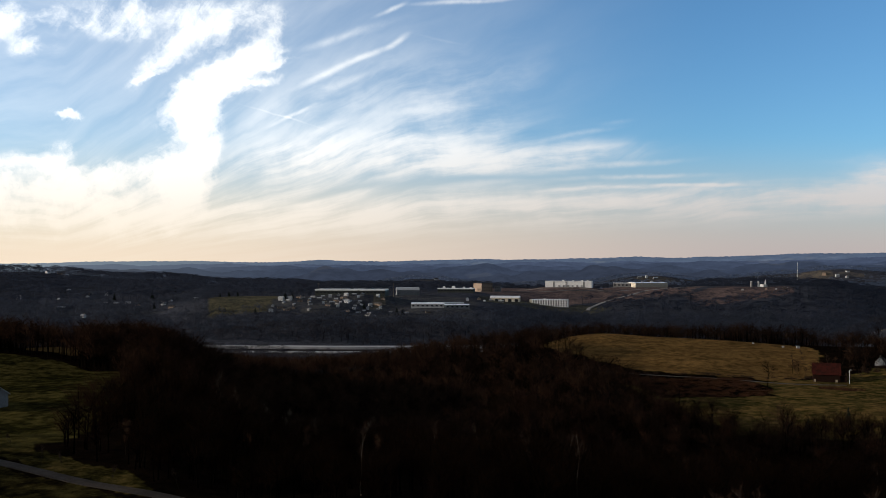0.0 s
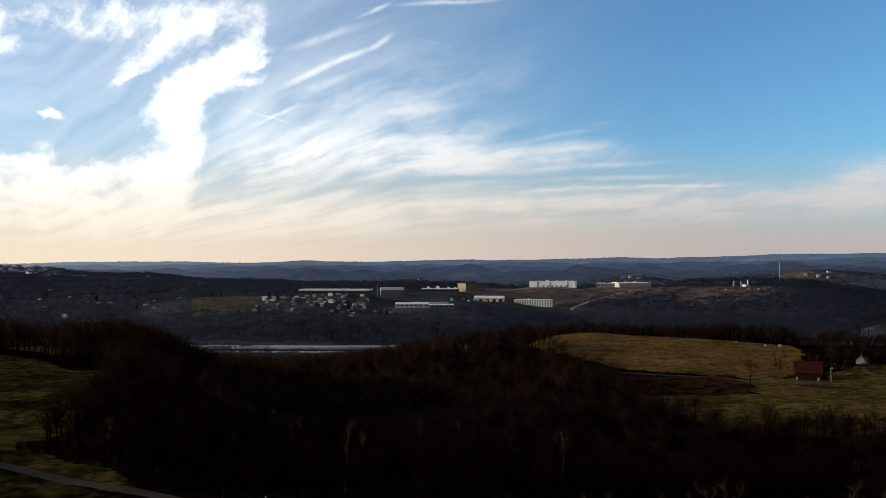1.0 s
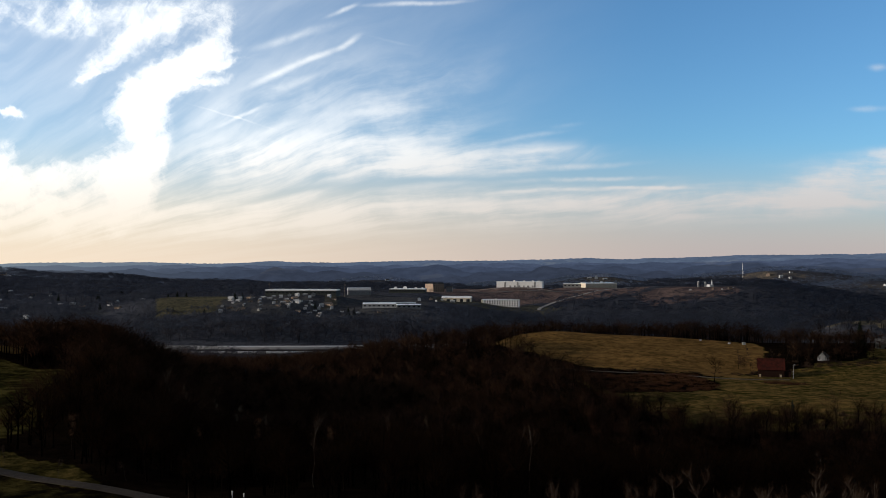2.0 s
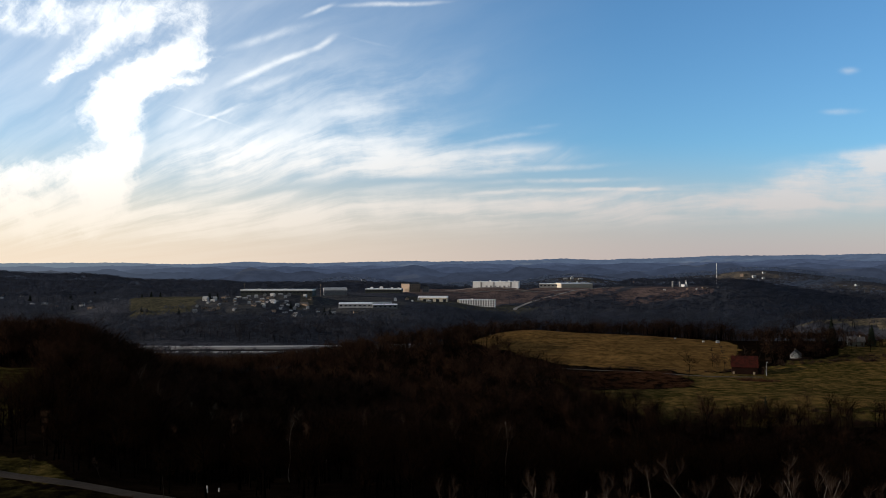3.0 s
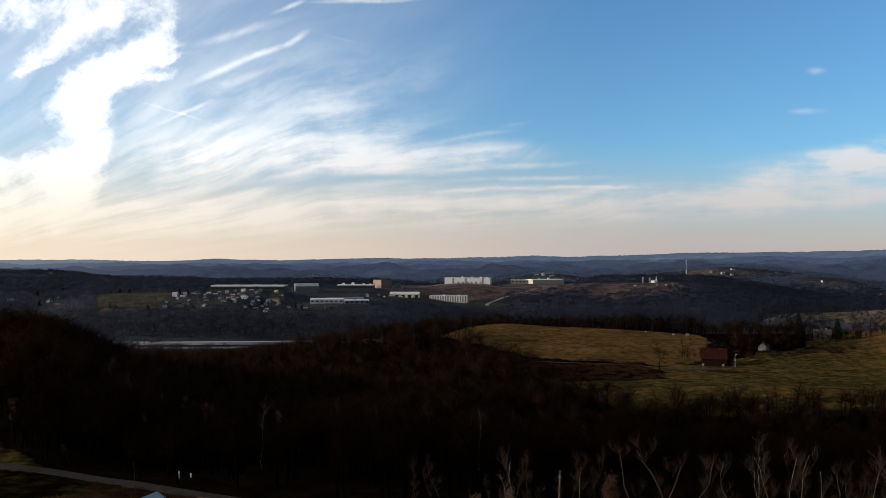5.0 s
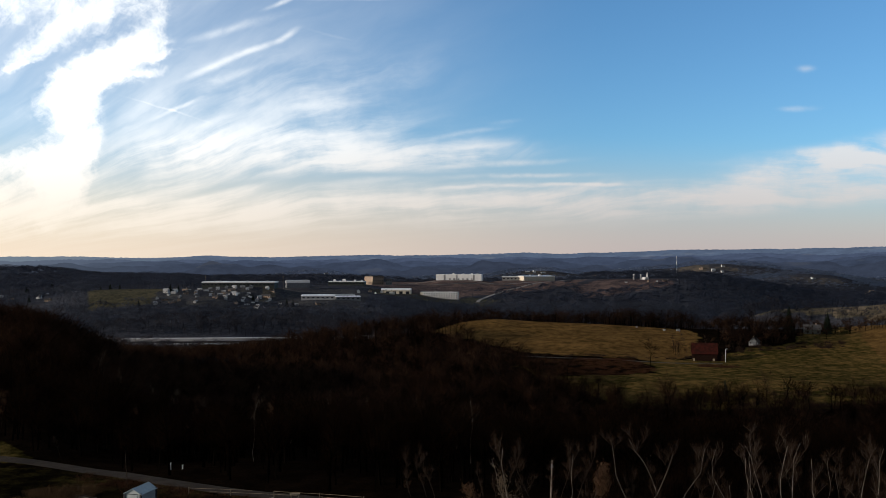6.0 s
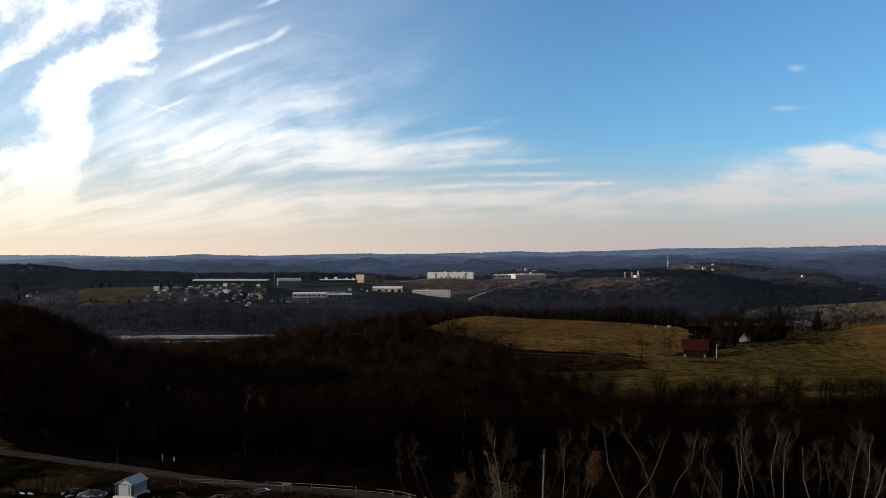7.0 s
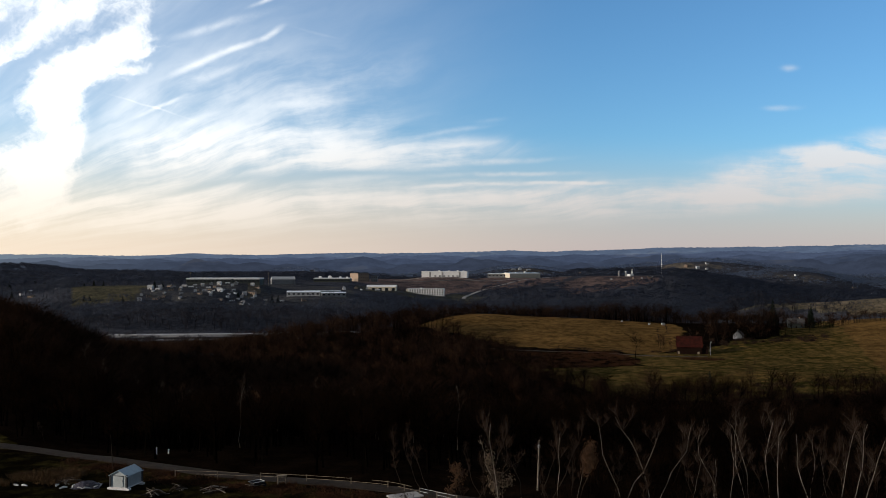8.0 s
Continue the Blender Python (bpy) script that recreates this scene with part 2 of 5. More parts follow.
def ground_material():
    """Leaf litter, pasture, dry hay field and bare earth, laid out by the ground's own cover attribute; far ground is
    tinted for haze.
    """
    m = bpy.data.materials.new("ground_cover")
    m.use_nodes = True
    N = Nodes(m.node_tree)
    at = N.add("ShaderNodeTexCoord").outputs["Object"]
    big = N.add("ShaderNodeTexNoise", {"Vector": at, "Scale": 0.03, "Detail": 6.0, "Roughness": 0.65}).outputs[0]
    mid = N.add("ShaderNodeTexNoise", {"Vector": at, "Scale": 0.22, "Detail": 5.0, "Roughness": 0.65}).outputs[0]
    fine = N.add("ShaderNodeTexNoise", {"Vector": at, "Scale": 2.5, "Detail": 4.0, "Roughness": 0.7}).outputs[0]
    rows = N.add("ShaderNodeMapping", {"Vector": at, "Rotation": (0, 0, radians(8)), "Scale": (0.045, 0.085, 0.1)}).outputs[0]
    rows = N.add("ShaderNodeTexNoise", {"Vector": rows, "Scale": 1.0, "Detail": 4.0}).outputs[0]
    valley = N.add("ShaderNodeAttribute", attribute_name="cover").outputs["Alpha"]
    c = N.add("ShaderNodeAttribute", attribute_name="cover").outputs["Color"]
    c = N.add("ShaderNodeSeparateColor", {0: c}).outputs
    wob = N.math("ADD", N.math("MULTIPLY", N.math("SUBTRACT", mid, 0.5), 0.7), N.math("MULTIPLY", N.math("SUBTRACT", big, 0.5), 0.5))
    patch = N.smooth(N.math("ADD", N.math("MULTIPLY", big, 0.6), N.math("MULTIPLY", mid, 0.4)), 0.4, 0.6)
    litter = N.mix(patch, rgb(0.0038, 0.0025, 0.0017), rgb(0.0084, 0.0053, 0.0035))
    # far litter takes a blue-grey tint that stands for haze
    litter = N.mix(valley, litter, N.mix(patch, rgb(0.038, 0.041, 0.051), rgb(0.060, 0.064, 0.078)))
    green = N.mix(patch, rgb(0.030, 0.030, 0.008), rgb(0.086, 0.070, 0.020))
    gold = N.mix(N.smooth(N.math("ADD", N.math("MULTIPLY", rows, 0.6), N.math("MULTIPLY", mid, 0.4)), 0.38, 0.62), rgb(0.094, 0.055, 0.019), rgb(0.160, 0.092, 0.031))
    # far grass and hay are greyed with painted haze
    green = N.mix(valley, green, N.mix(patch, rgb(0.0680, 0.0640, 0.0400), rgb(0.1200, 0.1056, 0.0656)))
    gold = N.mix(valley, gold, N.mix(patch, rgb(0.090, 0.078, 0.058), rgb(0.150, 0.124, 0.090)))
    earth = N.mix(patch, rgb(0.1000, 0.0672, 0.0592), rgb(0.1720, 0.1200, 0.1024))
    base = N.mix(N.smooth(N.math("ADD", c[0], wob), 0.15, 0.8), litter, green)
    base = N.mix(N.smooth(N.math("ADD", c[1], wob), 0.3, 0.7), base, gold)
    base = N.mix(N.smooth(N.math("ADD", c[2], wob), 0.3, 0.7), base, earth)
    g = N.math("MULTIPLY", N.smooth(fine, 0.25, 0.75, 0.55, 1.4), N.smooth(mid, 0.32, 0.68, 0.80, 1.18))
    base = N.mix(1.0, base, N.add("ShaderNodeCombineColor", {0: g, 1: g, 2: g}).outputs[0], "MULTIPLY")
    p = N.add("ShaderNodeBsdfPrincipled", {"Base Color": base, "Roughness": 0.95, "Specular IOR Level": 0.0})
    b = N.add("ShaderNodeBump", {"Height": fine, "Strength": 0.7, "Distance": 0.25})
    N.tree.links.new(b.outputs[0], p.inputs["Normal"])
    N.add("ShaderNodeOutputMaterial", {0: p.outputs[0]})
    return m


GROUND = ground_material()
ASPHALT = material("worn_asphalt", (0.044, 0.035, 0.027), (0.024, 0.019, 0.015), 3.0, 0.9, bump=0.3, spec=0.1)
CONCRETE = material("pale_concrete", (0.52, 0.51, 0.50), (0.42, 0.41, 0.40), 6.0, 0.45, spec=0.5)
DIRT = material("packed_dirt", (0.085, 0.070, 0.058), (0.045, 0.037, 0.030), 2.0, 0.95, bump=0.4, spec=0.1)
GRAVEL = material("gravel", (0.30, 0.28, 0.26), (0.20, 0.185, 0.17), 2.0, 0.95, bump=0.5)
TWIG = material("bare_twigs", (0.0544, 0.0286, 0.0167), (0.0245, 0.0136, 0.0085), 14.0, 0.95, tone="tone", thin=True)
# the next four carry haze in their colour, bluer with distance
FAR_TWIG = material("hazed_grey_twigs", (0.088, 0.098, 0.126), (0.064, 0.071, 0.090), 60.0, 0.95, tone="tone", thin=True)
VALLEY_TWIG = material("hazed_brown_grey_twigs", (0.074, 0.072, 0.084), (0.046, 0.044, 0.051), 40.0, 0.95, tone="tone", thin=True)
HILL_TWIG = material("hazed_slate_twigs", (0.074, 0.083, 0.112), (0.054, 0.061, 0.082), 80.0, 0.95, tone="tone", thin=True)
RIDGE_TWIG = material("hazed_pale_twigs", (0.205, 0.250, 0.340), (0.160, 0.196, 0.266), 90.0, 0.95, tone="tone", thin=True)
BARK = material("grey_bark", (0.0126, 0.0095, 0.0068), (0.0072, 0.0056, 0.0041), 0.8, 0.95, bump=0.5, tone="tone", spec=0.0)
PALE_BARK = material("pale_bark", (0.270, 0.236, 0.198), (0.095, 0.080, 0.064), 0.9, 0.9, bump=0.3, spec=0.15)
DRY_LEAF = material("dry_leaves", (0.0840, 0.0416, 0.0176), (0.0480, 0.0240, 0.0112), 0.7, 0.8, spec=0.2)
PALE_LEAF = material("pale_dry_leaves", (0.1600, 0.1200, 0.0800), (0.0880, 0.0624, 0.0400), 0.7, 0.8, spec=0.2)
NEEDLES = material("dark_needles", (0.0154, 0.0238, 0.0140), (0.0084, 0.0140, 0.0084), 1.5, 0.9, spec=0.1)
WHITE = material("white_painted_metal", (0.84, 0.84, 0.83), (0.76, 0.76, 0.75), 5.0, 0.55)
WHITE_OLD = material("weathered_white_siding", (0.66, 0.66, 0.66), (0.50, 0.50, 0.50), 2.0, 0.7, object_random=0.25)
GREY_WALL = material("grey_siding", (0.33, 0.33, 0.33), (0.24, 0.24, 0.24), 3.0, 0.8, object_random=0.3)
TAN_WALL = material("tan_masonry", (0.37, 0.28, 0.21), (0.29, 0.215, 0.16), 4.0, 0.85)
CREAM_WALL = material("cream_panels", (0.66, 0.60, 0.48), (0.55, 0.49, 0.38), 4.0, 0.75)
DARK_ROOF = material("dark_shingles", (0.060, 0.057, 0.056), (0.038, 0.036, 0.036), 1.5, 0.85, object_random=0.4)
GREY_ROOF = material("grey_sheet_roof", (0.42, 0.44, 0.45), (0.32, 0.33, 0.34), 6.0, 0.45)
PALE_ROOF = material("pale_membrane_roof", (0.86, 0.87, 0.87), (0.78, 0.79, 0.79), 9.0, 0.35, spec=0.5)
RUST_ROOF = material("rusted_sheet_roof", (0.0480, 0.0112, 0.0080), (0.0224, 0.0080, 0.0064), 2.0, 0.9, spec=0.05)
BARN_WOOD = material("dark_barn_boards", (0.0224, 0.0119, 0.0091), (0.0140, 0.0084, 0.0070), 0.7, 0.9, spec=0.0)
DARK_WALL = material("dark_green_siding", (0.050, 0.058, 0.052), (0.034, 0.040, 0.036), 2.0, 0.8)
WINDOW = material("dark_window_glass", (0.022, 0.026, 0.032), (0.015, 0.018, 0.022), 3.0, 0.12, spec=0.5)
GALV = material("galvanised_steel", (0.50, 0.50, 0.49), (0.38, 0.38, 0.37), 0.6, 0.45, metal=0.6)
POLE_WOOD = material("weathered_pole_wood", (0.27, 0.23, 0.185), (0.17, 0.14, 0.11), 0.5, 0.9)
PLANK = material("weathered_planks", (0.30, 0.24, 0.17), (0.20, 0.155, 0.11), 0.5, 0.9)


# ------------------------------------------------------------------ the lie of the land
def smoothstep(a, b, v):
    t = np.clip((v - a) / (b - a), 0, 1)
    return t * t * (3 - 2 * t)


def wave(x, y, size, seed):
    """Cheap smooth noise, -1 to 1: a sum of tilted sines."""
    rng = np.random.RandomState(seed)
    out = np.zeros_like(x, dtype=float)
    for k in range(6):
        a, f, p = rng.uniform(0, math.tau), rng.uniform(0.7, 1.6), rng.uniform(0, math.tau)
        out += np.sin((x * math.cos(a) + y * math.sin(a)) * f * math.tau / size + p)
    return out / 3.2


def hill(x, y, cx, cy, rx, ry, h, turn=0.0):
    c, s = math.cos(radians(turn)), math.sin(radians(turn))
    a, b = (x - cx) * c + (y - cy) * s, -(x - cx) * s + (y - cy) * c
    return h * np.exp(-(a / rx) ** 2 - (b / ry) ** 2)


def along(points, n=160):
    """A smooth line through a few points of the plan."""
    p = np.array(points, float)
    t = np.linspace(0, len(p) - 1, n)
    out = []
    for c in range(p.shape[1]):
        q = np.r_[2 * p[0, c] - p[1, c], p[:, c], 2 * p[-1, c] - p[-2, c]]
        i = np.minimum(t.astype(int), len(p) - 2)
        f = t - i
        a, b, d, e = q[i], q[i + 1], q[i + 2], q[i + 3]
        out.append(0.5 * (2 * b + (d - a) * f + (2 * a - 5 * b + 4 * d - e) * f**2 + (3 * b - a - 3 * d + e) * f**3))
    return np.stack(out, -1)


def off_line(x, y, line):
    """How far places lie from a line of the plan."""
    x, y = np.asarray(x, float), np.asarray(y, float)
    best = np.full(x.shape, 1e9)
    for px, py in line[::4]:
        best = np.minimum(best, np.hypot(x - px, y - py))
    return best


HIGHWAY = along([(-420, 1040), (-300, 1015), (-180, 1003), (-80, 1000), (20, 1006), (130, 1030), (260, 1080)])


# levelled ground under buildings: place, reach and height
PADS = [(-139, 1365, 75, 7.5), (-165, 1265, 60, -2), (-282, 1330, 115, 3.5), (-12, 1285, 48, -9.5), (-58, 1520, 40, 1), (24, 1620, 50, 2), (80, 1740, 40, -0.7),
        (102, 1515, 45, -10), (182, 1575, 50, -24), (252, 1840, 75, 6.8), (440, 2020, 95, 2), (600, 1775, 60, 8), (214, 520, 44, -17.3), (270, 560, 22, -11.5), (345, 612, 30, -9)]


def height(x, y):
    """The ground's height: a yard and road on a shoulder, a wooded ravine, farmland, the highway's valley, a terrace with the town, ridges."""
    x, y = np.asarray(x, float), np.asarray(y, float)
    r = np.hypot(x, y)
    az = np.degrees(np.arctan2(x, y))
    left = np.interp(r, (0, 215, 245, 300, 400, 440, 500, 650, 900, 1150, 1350, 1700, 2100, 2500, 3200, 4000, 4650, 5400), (1.5, 1.5, 3, 5, 5, 9, 6, -26, -48, -36, -16, -4, 12, -10, -40, -50, -50, -50))
    mid = np.interp(r, (0, 184, 236, 320, 450, 600, 720, 880, 985, 1040, 1140, 1250, 1400, 1700, 2000, 2500, 3200, 4000, 4650, 5400), (1.5, 1.5, -8, -22, -26, -25, -36, -48, -50, -46, -28, -13, -4, 2, 0, -26, -34, -40, -40, -40))
    right = np.interp(r, (0, 160, 230, 330, 390, 450, 560, 610, 690, 760, 900, 1150, 1400, 1600, 1800, 2050, 2500, 3200, 4000, 4650, 5400), (1.5, 1.5, -9, -29, -21, -17, -17, -12, -6, -11, -30, -44, -36, -22, -5, -4, -34, -24, -20, -20, -20))
    w = smoothstep(-18.5, -8, az)
    z = left * (1 - w) + mid * w
    w = smoothstep(1, 11, az)
    z = z * (1 - w) + right * w
    far = smoothstep(1800, 3200, r)
    # the ground behind the viewer is a plain open hillside
    back = smoothstep(50, 75, np.abs(az)) * smoothstep(0, 300, r)
    z = z * (1 - back) + back * (6 * np.sin(r / 350.0) + far * 40)
    # single hills: the hay field's dome, the wooded spur beside it, the church hill, the long hill to the left
    z = z + hill(x, y, 110, 680, 75, 60, 8) + hill(x, y, 20, 640, 70, 80, 13, 10) + hill(x, y, 640, 1800, 260, 190, 15, 8) + hill(x, y, -930, 2080, 170, 320, 30, -12) + hill(x, y, -620, 2130, 85, 190, 9, -12)
    z = z + hill(x, y, 430, 620, 90, 110, 7) - hill(x, y, 420, 730, 190, 62, 15) + hill(x, y, 980, 2500, 420, 260, 26, 20) + hill(x, y, -430, 2300, 170, 130, 16)
    z = z + far * (9 * wave(x, y, 900, 3) + 6 * wave(x, y, 420, 4)) + smoothstep(4000, 4600, r) * 5 * wave(x, y, 560, 9)
    # far hills that carry clearings and farms
    z = z + hill(x, y, 1250, 2850, 330, 130, 55, -24) + hill(x, y, 670, 2990, 260, 210, 46, -12) + hill(x, y, -40, 2660, 200, 170, 34) + hill(x, y, 1230, 2230, 170, 150, 46, -20)
    # the upper field's bare swell, and the land that falls away to the east behind it
    w = np.exp(-(((r - 885) / 62.0) ** 2)) * smoothstep(21.5, 25.5, az) * smoothstep(60, 45, az)
    z = z * (1 - w) + w * np.interp(az, (22, 26.8, 30.4, 33.5, 40), (-26, -4.0, 1.2, 5.6, 9.6))
    z = z - 30 * smoothstep(22, 31, az) * smoothstep(60, 50, az) * smoothstep(1200, 1600, r) * (1 - smoothstep(2200, 2700, r))
    rough = smoothstep(200, 320, r) * (1 - smoothstep(1250, 1350, r) * (1 - smoothstep(1900, 2200, r)))
    near = (y > 900) & (y < 1150) & (np.abs(x) < 480)
    if near.any():
        w = np.exp(-((off_line(x[near], y[near], HIGHWAY) / 44.0) ** 4))
        z[near] = z[near] * (1 - w) - 45.0 * w
        rough[near] *= 1 - w
    for px, py, size, pz in PADS:
        w = np.exp(-(((x - px) ** 2 + (y - py) ** 2) / size**2) ** 2)
        z = z * (1 - w) + pz * w
        rough = rough * (1 - w)
    return z + rough * (1.3 * wave(x, y, 130, 5) + 2.2 * wave(x, y, 300, 6))


def inside(x, y, corners):
    """Which places lie in a plot given by its corners."""
    x, y = np.asarray(x, float), np.asarray(y, float)
    hit = np.zeros(x.shape, bool)
    for (x0, y0), (x1, y1) in zip(corners, corners[1:] + corners[:1]):
        cross = (y0 > y) != (y1 > y)
        hit ^= cross & (x < (x1 - x0) * (y - y0) / ((y1 - y0) or 1e-9) + x0)
    return hit


HAY_FIELD = [(64, 648), (92, 690), (140, 716), (200, 690), (254, 634), (252, 600), (234, 562), (214, 538), (198, 524), (170, 535), (138, 551), (96, 590)]
PASTURE = [(100, 500), (128, 512), (182, 522), (240, 540), (300, 560), (330, 610), (470, 690), (520, 640), (420, 500), (350, 400), (260, 362), (200, 356), (150, 362), (122, 380), (112, 420), (104, 460)]
BRUSH_BANK = [(98, 536), (182, 537), (170, 462), (112, 450)]
UPPER_FIELD = [(385, 800), (455, 715), (530, 650), (640, 640), (700, 720), (640, 760), (560, 780), (480, 800), (410, 835)]
LEFT_MEADOW = [(-145, 240), (-106, 232), (-100, 246), (-104, 275), (-112, 315), (-134, 384), (-235, 420), (-260, 300)]
VERGE = [(-150, 241), (-104, 217), (-72, 199), (-58, 192), (-60, 199), (-74, 213), (-96, 226), (-122, 246)]
LEFT_GOLD = [(-215, 470), (-200, 430), (-170, 420), (-165, 480)]
TOWN_FIELD = [(-312, 1200), (-222, 1215), (-238, 1330), (-250, 1425), (-362, 1400)]
TOWN_STRIP = [(-104, 1250), (-84, 1250), (-82, 1400), (-100, 1400)]
TOWN = [(-240, 1205), (-110, 1190), (-60, 1200), (40, 1210), (60, 1420), (-60, 1640), (-110, 1480), (-235, 1400)]
TERRACES = [(20, 1700), (110, 1560), (225, 1590), (470, 1700), (560, 1900), (540, 2120), (180, 2120), (20, 1900)]
HOTEL_LOT = [(60, 1400), (240, 1440), (300, 1560), (190, 1600), (60, 1560)]
CHURCH_LAND = [(440, 1540), (640, 1640), (680, 1760), (560, 1800), (440, 1660)]
FIELD_EDGE = [(84, 590), (92, 545), (110, 498), (240, 500), (266, 640), (180, 600)]
LEFT_VALLEY = [(-560, 1190), (-400, 1235), (-380, 1265), (-450, 1290), (-580, 1270)]


LANE = along([(-175, 256), (-104, 216), (-86, 205.5), (-69, 196.5), (-53, 187.5), (-40, 178), (-28, 169.5), (-17.4, 162.6), (-7.5, 157.8), (2, 153.3), (11, 148.2), (17, 143.6), (30, 136), (62, 125), (90, 115)])
HILL_ROAD = along([(240, 1500), (252, 1545), (300, 1640), (400, 1760), (520, 1870), (640, 1930)])
LOT_ROAD = along([(150, 1830), (280, 1790), (350, 1790), (420, 1850)])
FARM_TRACK = along([(92, 566), (130, 547), (165, 530), (196, 514), (226, 508)])


def cover(x, y):
    """Shares of grass, dry hay and bare earth at places of the plan."""
    r = np.hypot(x, y)
    az = np.degrees(np.arctan2(x, y))
    x, y = x + 3.0 * wave(x, y, 42, 31), y + 3.0 * wave(x, y, 36, 32)
    grass, hay, earth = (np.zeros_like(r) for _ in range(3))
    grass[(r < 275) & (y < np.interp(x, LANE[:, 0], LANE[:, 1]) - 2)] = 0.33
    grass[inside(x, y, PASTURE)] = 1
    grass[inside(x, y, LEFT_MEADOW)] = 0.50
    grass[inside(x, y, VERGE)] = 0.44
    grass[inside(x, y, TOWN_FIELD)] = 0.72
    hay[inside(x, y, TOWN_FIELD)] = 0.15
    for plot in (HAY_FIELD, UPPER_FIELD, LEFT_GOLD, TOWN_STRIP):
        hay[inside(x, y, plot)] = 1
    hay[inside(x, y, [(285, 420), (330, 520), (380, 640), (560, 720), (560, 480), (420, 390)])] = 0.8
    hay[inside(x, y, [(150, 380), (200, 440), (260, 470), (300, 400)])] = 0.35
    hay[inside(x, y, VERGE)] = 0.3
    hay[inside(x, y, UPPER_FIELD)] = 0.64
    hay[inside(x, y, HAY_FIELD)] = 0.72
    grass[inside(x, y, HAY_FIELD) | inside(x, y, UPPER_FIELD)] = 0.8
    hay[inside(x, y, PASTURE)] = np.maximum(hay[inside(x, y, PASTURE)], 0.47)
    for plot in (TERRACES, CHURCH_LAND):
        earth[inside(x, y, plot)] = 0.55
    grass[inside(x, y, LEFT_VALLEY)] = 0.24
    grass[inside(x, y, HOTEL_LOT)] = 0.55
    grass[inside(x, y, TOWN)] = 0.3
    for plot in (BRUSH_BANK,):
        k = inside(x, y, plot)
        grass[k], hay[k] = 0, 0
    hay[off_line(x, y, HIGHWAY) < 34] = 0.5
    for cx, cy, rx, ry, turn in CLEARINGS:
        k = hill(x, y, cx, cy, rx, ry, 1.0, turn) > 0.4
        hay[k], grass[k] = 0.40, 0.25
    # clearings on the ridges
    ridge = smoothstep(2300, 2700, r) * (np.abs(az) < 45)
    hay = np.maximum(hay, ridge * smoothstep(0.80, 0.95, wave(x, y, 420, 21)) * 0.5)
    return grass, hay, earth


CLEARINGS = [(1228, 2780, 75, 40, -24), (664, 2930, 110, 55, -12), (-45, 2600, 75, 55, 0), (1225, 2180, 80, 40, -28), (840, 2950, 70, 40, -14)]
VALLEY_HOMES = [(-880, 2020), (-858, 2030), (-835, 2010), (-703, 1704), (-628, 1619), (-600, 1612), (-562, 1326), (-484, 1214), (-515, 1424), (-498, 1428), (-450, 1453), (-383, 1271), (-440, 1470), (-640, 1500), (-700, 1490), (-415, 1515), (-560, 1330), (-535, 1440), (-430, 1400), (-470, 1390), (-610, 1560)]
FAR_HOMES = [(1185, 2800), (1205, 2760), (1230, 2745), (1250, 2790), (640, 2940), (668, 2950), (690, 2930), (845, 2960), (865, 2950), (1275, 2030), (1295, 2010), (1318, 2000), (1340, 1985), (1305, 2060), (1225, 2190), (-130, 2900), (-20, 2640), (1480, 2560), (1500, 2540), (1080, 2500)]


def open_land(x, y):
    """Where no wood grows."""
    g, h, e = cover(x, y)
    shut = (g > 0.25) | (h > 0.25) | (e > 0.3)
    shut |= inside(x, y, TOWN) | inside(x, y, HOTEL_LOT) | inside(x, y, BRUSH_BANK) | inside(x, y, FIELD_EDGE)
    shut |= inside(x, y, [(-100, 1400), (60, 1400), (150, 1600), (140, 1750), (40, 1740), (-110, 1560)])
    shut |= inside(x, y, [(-60, 1180), (40, 1190), (110, 1320), (240, 1400), (240, 1440), (60, 1400), (-60, 1230)])
    shut |= (np.hypot(x, y) > 684) & (np.hypot(x, y) < 835) & (np.degrees(np.arctan2(x, y)) > 22.5)
    shut |= (off_line(x, y, LANE) < 5) | (off_line(x, y, HIGHWAY) < 54) | (off_line(x, y, HILL_ROAD) < 10) | (off_line(x, y, FARM_TRACK) < 4)
    for px, py in FAR_HOMES:
        shut |= np.hypot(x - px, y - py) < 42
    for px, py in VALLEY_HOMES:
        shut |= np.hypot((x - px) * 1.6, y - py + 28) < 48
    return shut


# ------------------------------------------------------------------ making meshes
def arrays(name, verts, faces, mats, index=None, tone=None, smooth=False, normals=None):
    """A mesh object from arrays; faces all have the same number of corners."""
    verts, faces = np.asarray(verts, np.float32), np.asarray(faces, np.int32)
    me = bpy.data.meshes.new(name)
    n = faces.shape[1]
    me.vertices.add(len(verts))
    me.vertices.foreach_set("co", verts.ravel())
    me.loops.add(faces.size)
    me.loops.foreach_set("vertex_index", faces.ravel())
    me.polygons.add(len(faces))
    me.polygons.foreach_set("loop_start", np.arange(0, faces.size, n, dtype=np.int32))
    for m in mats:
        me.materials.append(m)
    if index is not None:
        me.polygons.foreach_set("material_index", np.asarray(index, np.int32))
    me.polygons.foreach_set("use_smooth", np.full(len(faces), smooth))
    if tone is not None:
        me.attributes.new("tone", "FLOAT", "POINT").data.foreach_set("value", np.asarray(tone, np.float32))
    me.update(calc_edges=True)
    if normals is not None:
        me.polygons.foreach_set("use_smooth", np.full(len(faces), True))
        me.normals_split_custom_set_from_vertices(normals)
    return new(name, me)


